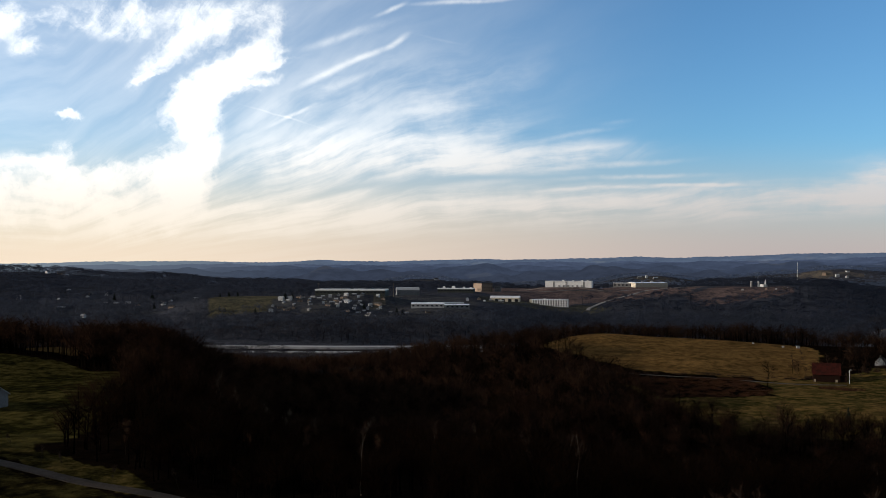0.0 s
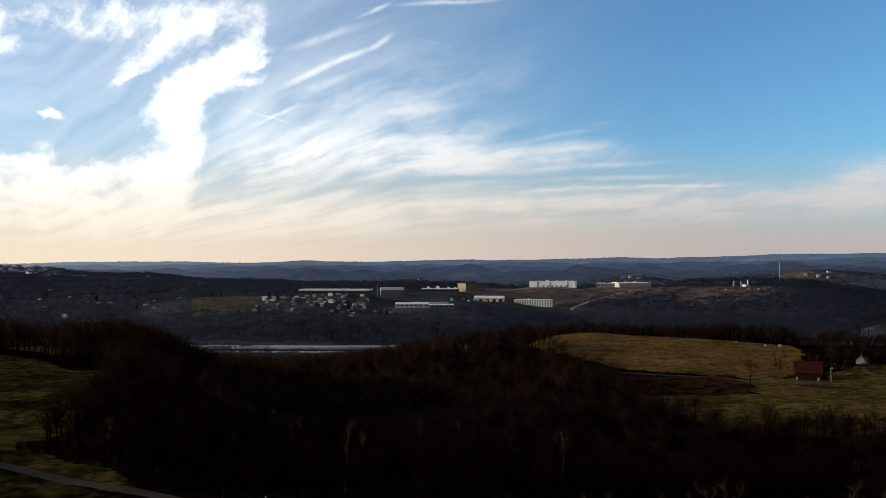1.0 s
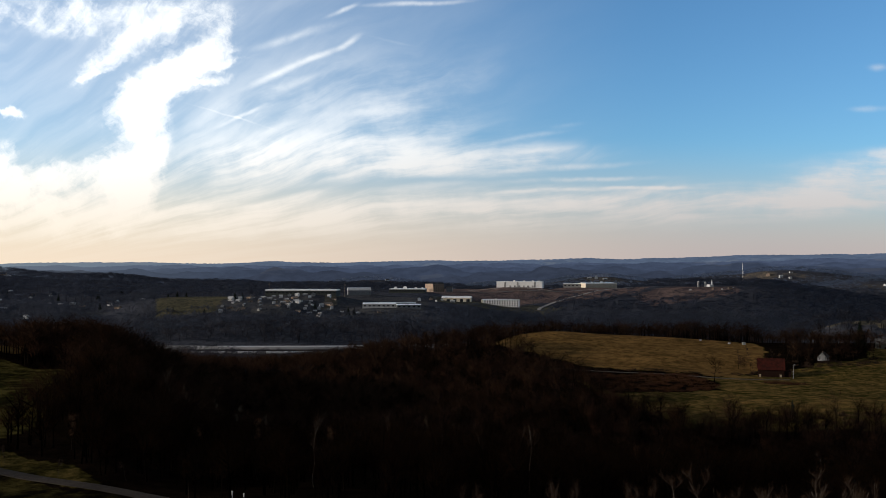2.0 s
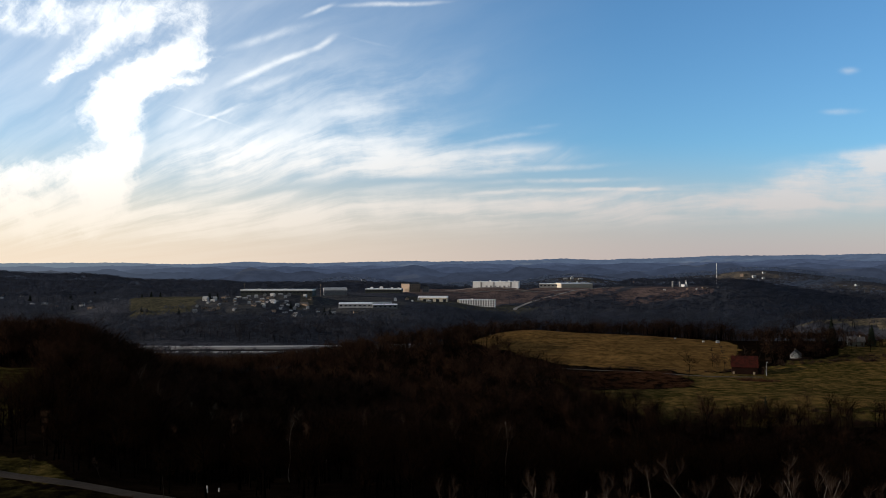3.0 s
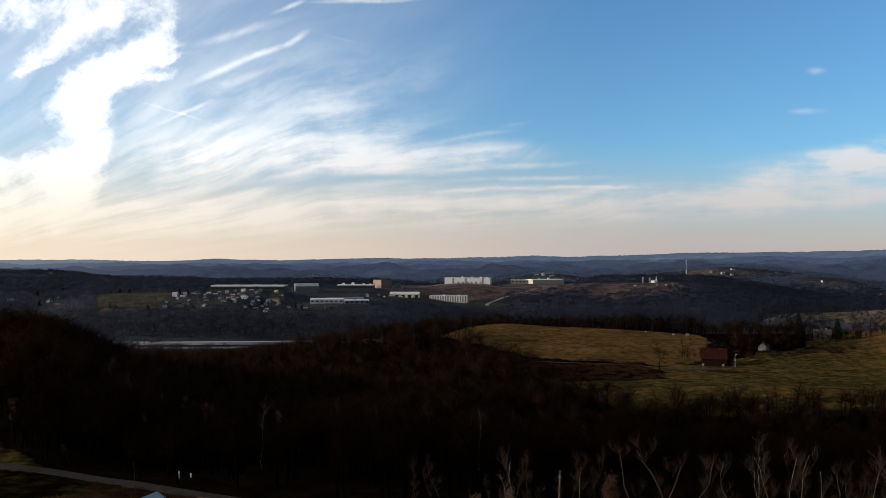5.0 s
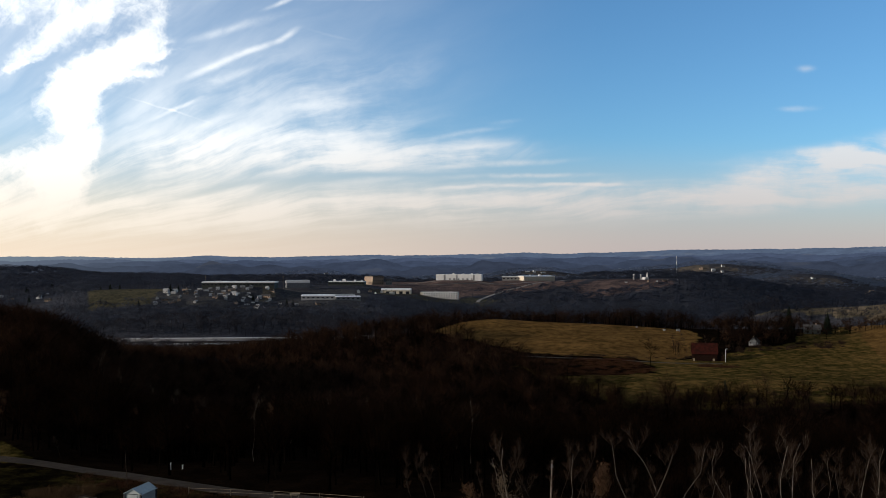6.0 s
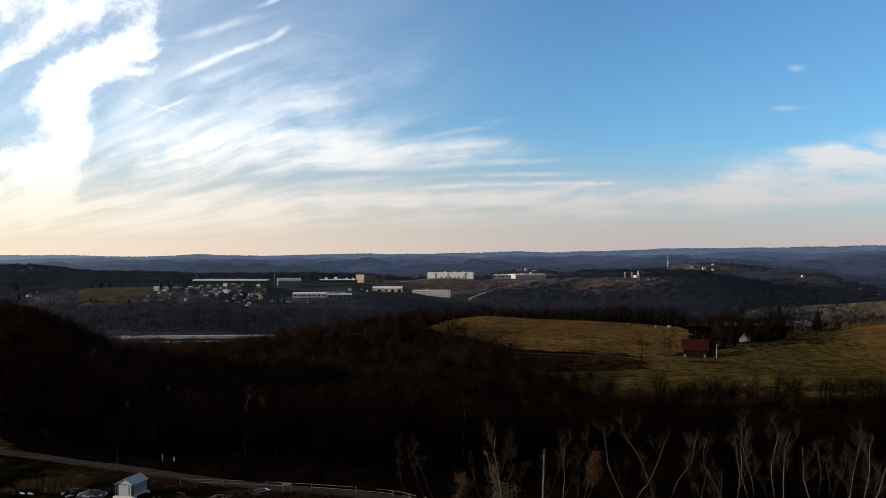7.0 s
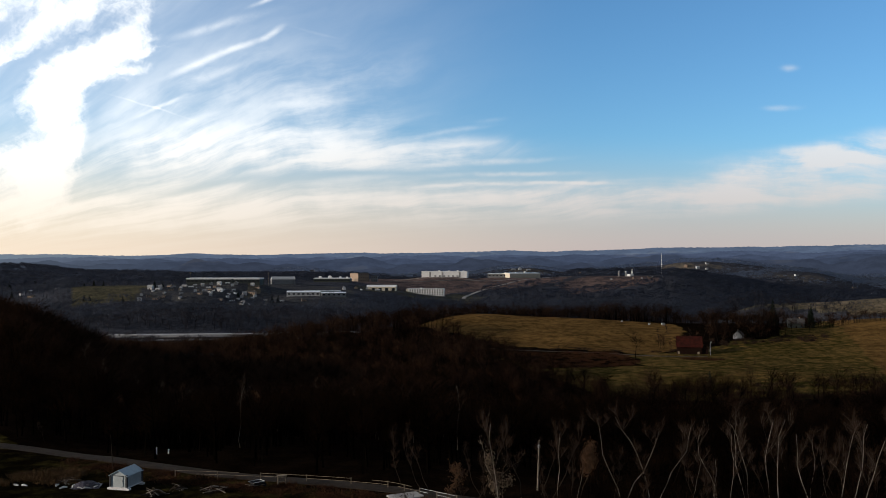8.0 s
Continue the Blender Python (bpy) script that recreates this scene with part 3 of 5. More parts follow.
def part(name, bm, mat, parent=None, label="", smooth=False):
    """A bmesh as one mesh object, under a thing or a part."""
    me = bpy.data.meshes.new(name)
    for f in bm.faces:
        f.smooth = smooth
    bm.to_mesh(me)
    bm.free()
    me.materials.append(mat)
    ob = new(name, me)
    ob.parent = parent
    return tagged(ob, label)


def box(bm, x0, x1, y0, y1, z0, z1, m=None):
    v = [bm.verts.new((x, y, z)) for z in (z0, z1) for y in (y0, y1) for x in (x0, x1)]
    for a, b, c, d in ((0, 2, 3, 1), (4, 5, 7, 6), (0, 1, 5, 4), (2, 6, 7, 3), (0, 4, 6, 2), (1, 3, 7, 5)):
        bm.faces.new((v[a], v[b], v[c], v[d]))
    if m is not None:
        bmesh.ops.transform(bm, matrix=m, verts=v)
    return v


def boxes(*rows):
    bm = bmesh.new()
    for row in rows:
        box(bm, *row)
    return bm


def tube(bm, path, radii, sides=6):
    """A tapered tube along a path, closed at its ends."""
    rings = []
    for i, p in enumerate(path):
        p = Vector(p)
        a, b = Vector(path[max(i - 1, 0)]), Vector(path[min(i + 1, len(path) - 1)])
        q = (b - a).to_track_quat("Z", "Y") if (b - a).length > 1e-6 else Vector((0, 0, 1)).to_track_quat("Z", "Y")
        rings.append([bm.verts.new(p + q @ Vector((math.cos(k * math.tau / sides), math.sin(k * math.tau / sides), 0)) * radii[i]) for k in range(sides)])
    for r0, r1 in zip(rings, rings[1:]):
        for k in range(sides):
            bm.faces.new((r0[k], r0[(k + 1) % sides], r1[(k + 1) % sides], r1[k]))
    bm.faces.new(rings[0][::-1])
    bm.faces.new(rings[-1])


def empty(name, m, label, category, group="", kind=""):
    ob = new(name)
    ob.empty_display_size = 0.5
    ob.matrix_world = m
    return tagged(ob, label, category, group, kind)


def ribbon(name, line, width, mat, lift, label, category, parent=None, thick=0.35, shift=0.0):
    """A road or strip that follows the land, with a step at its edges."""
    d = np.gradient(line, axis=0)
    d /= np.linalg.norm(d, axis=1)[:, None]
    side = np.stack([d[:, 1], -d[:, 0]], -1)
    mid = line + side * shift
    zc = height(mid[:, 0], mid[:, 1]) + lift
    rows = []
    for k, dz in ((-0.5, -thick), (-0.5, 0), (-0.17, 0.05), (0.17, 0.05), (0.5, 0), (0.5, -thick)):
        p = mid + side * width * k
        rows.append(np.c_[p, zc + dz])
    v = np.stack(rows, 1).reshape(-1, 3)
    n, c = len(line), 6
    f = [(i * c + k, i * c + k + 1, (i + 1) * c + k + 1, (i + 1) * c + k) for i in range(n - 1) for k in range(c - 1)]
    ob = arrays(name, v, f, [mat])
    ob.parent = parent
    return tagged(ob, label, category, kind="" if parent else "structure")


# ------------------------------------------------------------------ ground and roads
def build_ground():
    fine = np.radians(np.linspace(-34, 42, 300))
    coarse = np.radians(np.linspace(42, 326, 72))[1:-1]
    az = np.r_[fine, coarse]
    rad = np.r_[0.5, np.geomspace(20, 140, 22), np.arange(142, 240, 2.5), np.arange(240, 380, 4.5), np.arange(380, 760, 3.2), np.geomspace(760, 1150, 45), np.arange(1156, 2150, 7.5), np.geomspace(2160, 5300, 110)]
    R, A = np.meshgrid(rad, az, indexing="ij")
    x, y = R * np.sin(A), R * np.cos(A)
    z = height(x, y)
    m, n = R.shape
    i, j = np.meshgrid(np.arange(m - 1), np.arange(n), indexing="ij")
    k = (j + 1) % n
    f = np.stack([i * n + j, i * n + k, (i + 1) * n + k, (i + 1) * n + j], -1).reshape(-1, 4)
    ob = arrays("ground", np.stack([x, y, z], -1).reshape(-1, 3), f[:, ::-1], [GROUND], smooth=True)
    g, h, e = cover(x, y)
    # alpha: share of the haze tint, rising with distance
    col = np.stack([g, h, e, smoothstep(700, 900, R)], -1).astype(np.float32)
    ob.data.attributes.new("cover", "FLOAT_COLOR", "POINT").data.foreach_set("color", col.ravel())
    return tagged(ob, "rolling winter farmland with leaf litter, pasture and dry hay", "ground", kind="structure")


def ridge(name, r, drop, colour, seed, label):
    """A distant ridge as a plain glowing backdrop, haze painted in, pale with distance: a wavy crest and a slope that
    falls towards the viewer.
    """
    m = bpy.data.materials.new(name)
    m.use_nodes = True
    N = Nodes(m.node_tree)
    at = N.add("ShaderNodeTexCoord").outputs["Object"]
    n = N.add("ShaderNodeTexNoise", {"Vector": at, "Scale": 0.012, "Detail": 9.0, "Roughness": 0.74}).outputs[0]
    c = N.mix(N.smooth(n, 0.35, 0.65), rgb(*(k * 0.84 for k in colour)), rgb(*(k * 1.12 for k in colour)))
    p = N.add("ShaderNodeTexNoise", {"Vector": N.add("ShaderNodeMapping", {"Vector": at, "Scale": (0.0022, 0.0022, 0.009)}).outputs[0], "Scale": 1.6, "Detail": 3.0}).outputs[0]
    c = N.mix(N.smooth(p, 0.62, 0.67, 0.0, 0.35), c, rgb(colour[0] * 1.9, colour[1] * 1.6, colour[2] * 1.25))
    # painted haze, paler towards the sun's side
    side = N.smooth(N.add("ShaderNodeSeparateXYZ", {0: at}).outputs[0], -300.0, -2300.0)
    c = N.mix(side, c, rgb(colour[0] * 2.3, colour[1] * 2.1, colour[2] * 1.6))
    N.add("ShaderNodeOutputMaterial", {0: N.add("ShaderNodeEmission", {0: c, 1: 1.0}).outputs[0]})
    deg = np.linspace(-40, 48, 900)
    # rise of the skyline over eye level, in thousandths of the distance
    crest = np.interp(deg, (-40, -24, -20, -16, -11, -7.5, -5, -1, 2.7, 6, 9, 12, 15, 19, 21, 25, 29, 33, 48), (2, 2.5, 3.8, 4.6, 3.2, 6.2, 5.0, 5.2, 6.8, 6.4, 7.0, 10.2, 8.6, 10.2, 12.6, 11.8, 12.8, 14.5, 15)) - drop
    x, y = r * np.sin(np.radians(deg)), r * np.cos(np.radians(deg))
    rng = np.random.RandomState(seed + 40)
    big = 0.5 + 0.22 * drop
    crest = crest * (1 if drop < 1 else 0.75)
    for f, a in ((0.31, 0.7), (0.57, 0.6), (0.93, 0.5), (1.71, 0.34), (2.9, 0.2), (5.1, 0.1)):
        crest = crest + big * a * np.sin(deg * f * rng.uniform(0.8, 1.25) + rng.uniform(0, math.tau)) + 0.07 * rng.normal(size=len(deg))
    rows = [np.c_[x, y, START + r * crest / 1000]]
    for k, f in ((0.985, 18), (0.955, 60), (0.90, 150)):
        rows.append(np.c_[x * k, y * k, START + r * crest / 1000 - f])
    rows.append(np.c_[x * 1.02, y * 1.02, START + r * crest / 1000 - 150])
    v = np.concatenate([rows[4], rows[0], rows[1], rows[2], rows[3]])
    w = len(deg)
    f = [(k * w + i, k * w + i + 1, (k + 1) * w + i + 1, (k + 1) * w + i) for k in range(4) for i in range(w - 1)]
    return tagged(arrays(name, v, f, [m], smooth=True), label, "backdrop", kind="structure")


build_ground()
# glowing backdrops; their colours paint the haze, palest at the back
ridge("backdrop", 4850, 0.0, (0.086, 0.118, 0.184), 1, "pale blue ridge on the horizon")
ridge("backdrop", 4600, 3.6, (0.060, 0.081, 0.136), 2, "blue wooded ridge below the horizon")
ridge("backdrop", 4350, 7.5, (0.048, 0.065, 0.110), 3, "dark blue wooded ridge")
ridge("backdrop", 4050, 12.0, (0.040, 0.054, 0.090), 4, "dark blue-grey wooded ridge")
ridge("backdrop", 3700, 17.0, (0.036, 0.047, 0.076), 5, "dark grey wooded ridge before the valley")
ribbon("road", LANE, 3.7, ASPHALT, 0.12, "narrow grey asphalt lane beside the yard", "road")
ribbon("highway", HIGHWAY, 13, CONCRETE, 4.4, "far carriageway of pale concrete highway", "highway", shift=-16, thick=3.0)
ribbon("highway", HIGHWAY, 13, CONCRETE, 0.9, "near carriageway of pale concrete highway", "highway", shift=13, thick=2.0)
ribbon("road", HILL_ROAD, 6, GRAVEL, 0.5, "pale road curving up to the warehouses", "road", thick=1.0)
ribbon("road", LOT_ROAD, 6, GRAVEL, 0.4, "pale access road across brown terraces", "road", thick=1.0)
ribbon("road", along([(120, 1752), (180, 1764), (250, 1768), (330, 1776)]), 6, GRAVEL, 0.4, "gravel access track along a brown terrace", "road", thick=1.0)
ribbon("farm_track", FARM_TRACK, 3.0, DIRT, 0.15, "dark dirt farm track between field and pasture", "track")


# ------------------------------------------------------------------ woods
def twig_template(seed, twigs, wide, trunks=True, limbs=5):
    """One bare tree of height 1 as triangles: a stem, limbs and upward twigs. Returns corners (n, 3, 3) and which are stem."""
    rng = np.random.RandomState(seed)
    tris, stem = [], []

    def spike(a, b, w, is_stem):
        a, b = np.array(a, float), np.array(b, float)
        d = b - a
        s = np.cross(d, rng.normal(size=3))
        s *= w / (np.linalg.norm(s) + 1e-9)
        tris.append([a - s, a + s, b])
        stem.append(is_stem)

    top = np.array([rng.uniform(-0.06, 0.06), rng.uniform(-0.06, 0.06), 0.8])
    if trunks:
        for k in range(3):
            a = math.tau * k / 3
            o = np.array([math.cos(a), math.sin(a), 0]) * 0.016
            o2 = np.array([math.cos(a + 2.1), math.sin(a + 2.1), 0]) * 0.016
            tris.append([o, o2, top])
            stem.append(True)
    ends = []
    for k in range(limbs):
        t = rng.uniform(0.3, 0.75)
        a = rng.uniform(0, math.tau)
        start = top * t
        end = start + np.array([math.cos(a) * rng.uniform(0.12, 0.26), math.sin(a) * rng.uniform(0.12, 0.26), rng.uniform(0.15, 0.32)])
        spike(start, end, 0.009, True)
        ends.append((start, end))
    for k in range(twigs):
        start, end = ends[rng.randint(len(ends))]
        p = start + (end - start) * rng.uniform(0.2, 1.0) + rng.normal(size=3) * (0.05, 0.05, 0.04)
        out = np.array([p[0], p[1], 0]) * 0.6 + rng.normal(size=3) * (0.055, 0.055, 0.03)
        q = p + out + (0, 0, rng.uniform(0.06, 0.17))
        q[2] = min(q[2], 1.02)
        spike(p, q, wide * rng.uniform(0.6, 1.3), False)
    return np.array(tris), np.array(stem)


def canopy_template(seed, n, size):
    """A far crown: a short stem and many small leaning facets of twigs heaped into an uneven dome."""
    rng = np.random.RandomState(seed)
    tris, stem = [[(-0.02, 0, 0), (0.02, 0, 0), (0, 0, 0.8)]], [True]
    for k in range(n):
        a, q = rng.uniform(0, math.tau), math.sqrt(rng.uniform(0, 1)) * 0.36
        c = np.array([math.cos(a) * q, math.sin(a) * q, 0.98 - 1.0 * q * q - rng.uniform(0, 0.14)])
        turn = rng.uniform(0, math.tau)
        up = np.array([rng.normal(), rng.normal(), 0.6])
        up /= np.linalg.norm(up)
        e1 = np.cross(up, (math.cos(turn), math.sin(turn), 0.1))
        e1 /= np.linalg.norm(e1)
        e2 = np.cross(up, e1)
        s = size * rng.uniform(0.6, 1.3)
        tris.append([c + s * e1, c - s * 0.6 * e1 + s * 0.8 * e2, c - s * 0.6 * e1 - s * 0.8 * e2])
        stem.append(False)
    return np.array(tris, float), np.array(stem)


def plant(seed, r0, r1, spacing, az0=-31, az1=40, keep=None, anywhere=False):
    """Random places in a sector, clear of open land."""
    rng = np.random.RandomState(seed)
    area = math.radians(az1 - az0) / 2 * (r1 * r1 - r0 * r0)
    n = int(area / spacing**2)
    r = np.sqrt(rng.uniform(r0 * r0, r1 * r1, n))
    a = np.radians(rng.uniform(az0, az1, n))
    x, y = r * np.sin(a), r * np.cos(a)
    ok = np.ones(n, bool) if anywhere else ~open_land(x, y)
    if keep is not None:
        ok &= keep(x, y)
    return x[ok], y[ok], rng


def grow(name, places, rng, templates, size, mats, label, sink=0.3, tones=(0.6, 1.4), dome=0.0):
    """A wood as one mesh: copies of the templates with their own turn, height and shade."""
    x, y = places
    z = height(x, y) - sink
    V, I, TN, NR = [], [], [], []
    pick = rng.randint(len(templates), size=len(x))
    for t, (tris, stem) in enumerate(templates):
        k = pick == t
        n = k.sum()
        if not n:
            continue
        a, h, w = rng.uniform(0, math.tau, n), rng.uniform(*size, n), rng.uniform(0.8, 1.3, n)
        c, s = np.cos(a)[:, None, None], np.sin(a)[:, None, None]
        X, Y, Z = tris[None, ..., 0], tris[None, ..., 1], tris[None, ..., 2]
        hh = h[:, None, None]
        P = np.stack([(X * c - Y * s) * hh * w[:, None, None] + x[k][:, None, None], (X * s + Y * c) * hh * w[:, None, None] + y[k][:, None, None], Z * hh + z[k][:, None, None]], -1)
        if dome:
            # soft crowns: light falls on them as on a loose dome of twigs
            away = P - np.stack([x[k], y[k], z[k] + h * 0.2], -1)[:, None, None, :]
            away = away / np.linalg.norm(away, axis=-1, keepdims=True) + (0, 0, dome)
            NR.append((away / np.linalg.norm(away, axis=-1, keepdims=True)).reshape(-1, 3))
        V.append(P.reshape(-1, 3))
        I.append(np.tile(np.where(stem, 1, 0), n))
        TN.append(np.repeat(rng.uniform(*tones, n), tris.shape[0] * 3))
    V = np.concatenate(V)
    ob = arrays(name, V, np.arange(len(V)).reshape(-1, 3), mats, np.concatenate(I), np.concatenate(TN), normals=np.concatenate(NR) if dome else None)
    return tagged(ob, label, "woods", kind="stuff")


def build_woods():
    near = [twig_template(s, 190, 0.0031, limbs=9) for s in range(6)]
    mid = [twig_template(20 + s, 84, 0.0068, limbs=7) for s in range(6)]
    off = [canopy_template(40 + s, 44, 0.038) for s in range(4)] + [twig_template(50 + s, 26, 0.020, limbs=4) for s in range(2)]
    far = [canopy_template(60 + s, 26, 0.064) for s in range(6)]
    edge = [canopy_template(70 + s, 20, 0.080) for s in range(4)]
    beyond = lambda x, y: y > np.interp(x, LANE[:, 0], LANE[:, 1]) + 5
    # tones put shade into the near stands: darkest by the lane, lighter beyond
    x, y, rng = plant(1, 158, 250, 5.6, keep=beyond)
    grow("woods", (x, y), rng, near, (10, 17), [TWIG, BARK], "leafless hardwoods below the lane, shade in their tone", tones=(0.05, 0.32))
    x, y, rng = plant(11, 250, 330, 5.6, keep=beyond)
    grow("woods", (x, y), rng, near, (10, 18), [TWIG, BARK], "leafless brown hardwoods in the ravine, shade in their tone", tones=(0.05, 0.8), dome=0.1)
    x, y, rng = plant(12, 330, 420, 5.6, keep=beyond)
    grow("woods", (x, y), rng, near, (10, 18), [TWIG, BARK], "leafless russet-brown hardwoods on the ravine side, toned lighter", tones=(0.15, 1.6), dome=0.1)
    # toned down as shade behind the meadow
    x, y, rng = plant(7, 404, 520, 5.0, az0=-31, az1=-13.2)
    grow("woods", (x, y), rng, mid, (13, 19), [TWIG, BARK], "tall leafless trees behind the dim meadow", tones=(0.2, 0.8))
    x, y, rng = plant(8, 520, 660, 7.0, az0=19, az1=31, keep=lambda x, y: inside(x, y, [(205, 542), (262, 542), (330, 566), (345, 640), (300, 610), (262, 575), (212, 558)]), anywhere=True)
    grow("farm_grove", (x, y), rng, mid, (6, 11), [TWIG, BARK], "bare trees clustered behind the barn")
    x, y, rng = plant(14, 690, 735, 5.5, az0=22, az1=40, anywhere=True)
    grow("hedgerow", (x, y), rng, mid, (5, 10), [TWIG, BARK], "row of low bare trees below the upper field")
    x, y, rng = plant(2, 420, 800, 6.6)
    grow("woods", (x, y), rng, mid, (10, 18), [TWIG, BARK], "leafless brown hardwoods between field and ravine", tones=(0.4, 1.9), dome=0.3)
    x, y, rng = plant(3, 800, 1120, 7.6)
    grow("woods", (x, y), rng, off, (11, 18), [VALLEY_TWIG, VALLEY_TWIG], "brown-grey leafless woods along the highway valley, haze in their colour", tones=(0.75, 1.25), dome=0.8)
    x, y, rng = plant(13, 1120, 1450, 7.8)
    grow("woods", (x, y), rng, off, (11, 17), [FAR_TWIG, FAR_TWIG], "leafless woods below the town, greyed with painted haze", tones=(0.85, 1.2), dome=1.0)
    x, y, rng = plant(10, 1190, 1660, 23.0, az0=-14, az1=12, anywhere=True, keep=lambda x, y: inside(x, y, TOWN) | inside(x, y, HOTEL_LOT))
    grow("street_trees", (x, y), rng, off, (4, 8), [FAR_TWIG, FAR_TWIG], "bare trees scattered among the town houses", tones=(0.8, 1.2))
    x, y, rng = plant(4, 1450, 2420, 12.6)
    grow("woods", (x, y), rng, far, (12, 19), [HILL_TWIG, HILL_TWIG], "leafless woods on the far hills, tinted dark grey for haze", tones=(0.85, 1.15), dome=1.1)
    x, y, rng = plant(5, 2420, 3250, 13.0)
    grow("woods", (x, y), rng, edge, (9, 15), [RIDGE_TWIG, RIDGE_TWIG], "leafless woods on the horizon ridges, paled with painted haze", tones=(0.9, 1.1), dome=1.1)
    # low tones paint the thicket as dark as shaded wood
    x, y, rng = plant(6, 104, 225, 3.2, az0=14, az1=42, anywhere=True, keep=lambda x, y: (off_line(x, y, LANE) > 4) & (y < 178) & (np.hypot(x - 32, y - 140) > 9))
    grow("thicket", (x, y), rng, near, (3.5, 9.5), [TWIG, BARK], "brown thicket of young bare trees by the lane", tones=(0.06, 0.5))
    # trees out of view on the left, added to filter sun over the yard
    x, y, rng = plant(9, 100, 300, 9.0, az0=-95, az1=-32, anywhere=True)
    grow("woods", (x, y), rng, mid, (11, 18), [TWIG, BARK], "unseen leafless hardwoods on the slope, added to shade the yard")


build_woods()


# ------------------------------------------------------------------ buildings
def ground_at(x, y):
    return float(height(np.array([x]), np.array([y]))[0])


def shared(name, ob, parent, loc):
    o = new(name, ob.data)
    o.parent, o.location = parent, loc
    return o


def hall(name, x, y, w, d, h, turn, wall, roof, label, category, rise=0.0, rows=0, cols=0, win=(2.0, 1.6), eave=0.3, curved=False, pane=None, z=None, edge=0.7):
    """A building with walls, a roof and front windows; x, y is the middle of its front, which looks to -y before the turn."""
    z = ground_at(x, y + d / 2) - 0.1 if z is None else z
    e = empty(name, pose(x, y, z, 0, 0, turn), label, category)
    part("wall", boxes((-w / 2, w / 2, 0, d, -4, h)), wall, e)
    bm = bmesh.new()
    if rise <= 0:
        box(bm, -w / 2 - eave, w / 2 + eave, -eave, d + eave, h + 0.004, h + edge)
    else:
        n = 8 if curved else 2
        prof = [(-eave + (d + 2 * eave) * i / n, h + 0.05 + rise * (math.sin(math.pi * i / n) if curved else 1 - abs(2 * i / n - 1))) for i in range(n + 1)]
        a = [bm.verts.new((-w / 2 - eave, py, pz)) for py, pz in prof]
        b = [bm.verts.new((w / 2 + eave, py, pz)) for py, pz in prof]
        for i in range(n):
            bm.faces.new((a[i], b[i], b[i + 1], a[i + 1]))
        bm.faces.new(a[::-1])
        bm.faces.new(b)
        bm.faces.new((a[0], a[n], b[n], b[0]))
    part("roof", bm, roof, e)
    first = None
    for i in range(rows):
        for j in range(cols):
            at = (-w / 2 + w * (j + 0.5) / cols, -0.06, h * (i + 0.55) / rows)
            if first is None:
                first = part("window", boxes((-win[0] / 2, win[0] / 2, -0.12, 0.12, -win[1] / 2, win[1] / 2)), pane or WINDOW, e)
                first.location = at
            else:
                shared("window", first, e, at)
    return e


def roof_units(e, spots, mat=None):
    """Air handlers on a flat roof."""
    for x, y, z, s in spots:
        bm = boxes((x - s, x + s, y - s * 0.7, y + s * 0.7, z, z + s * 0.9), (x - s * 0.6, x + s * 0.6, y - s * 0.4, y + s * 0.4, z + s * 0.9, z + s * 1.2))
        part("roof_unit", bm, mat or GALV, e)


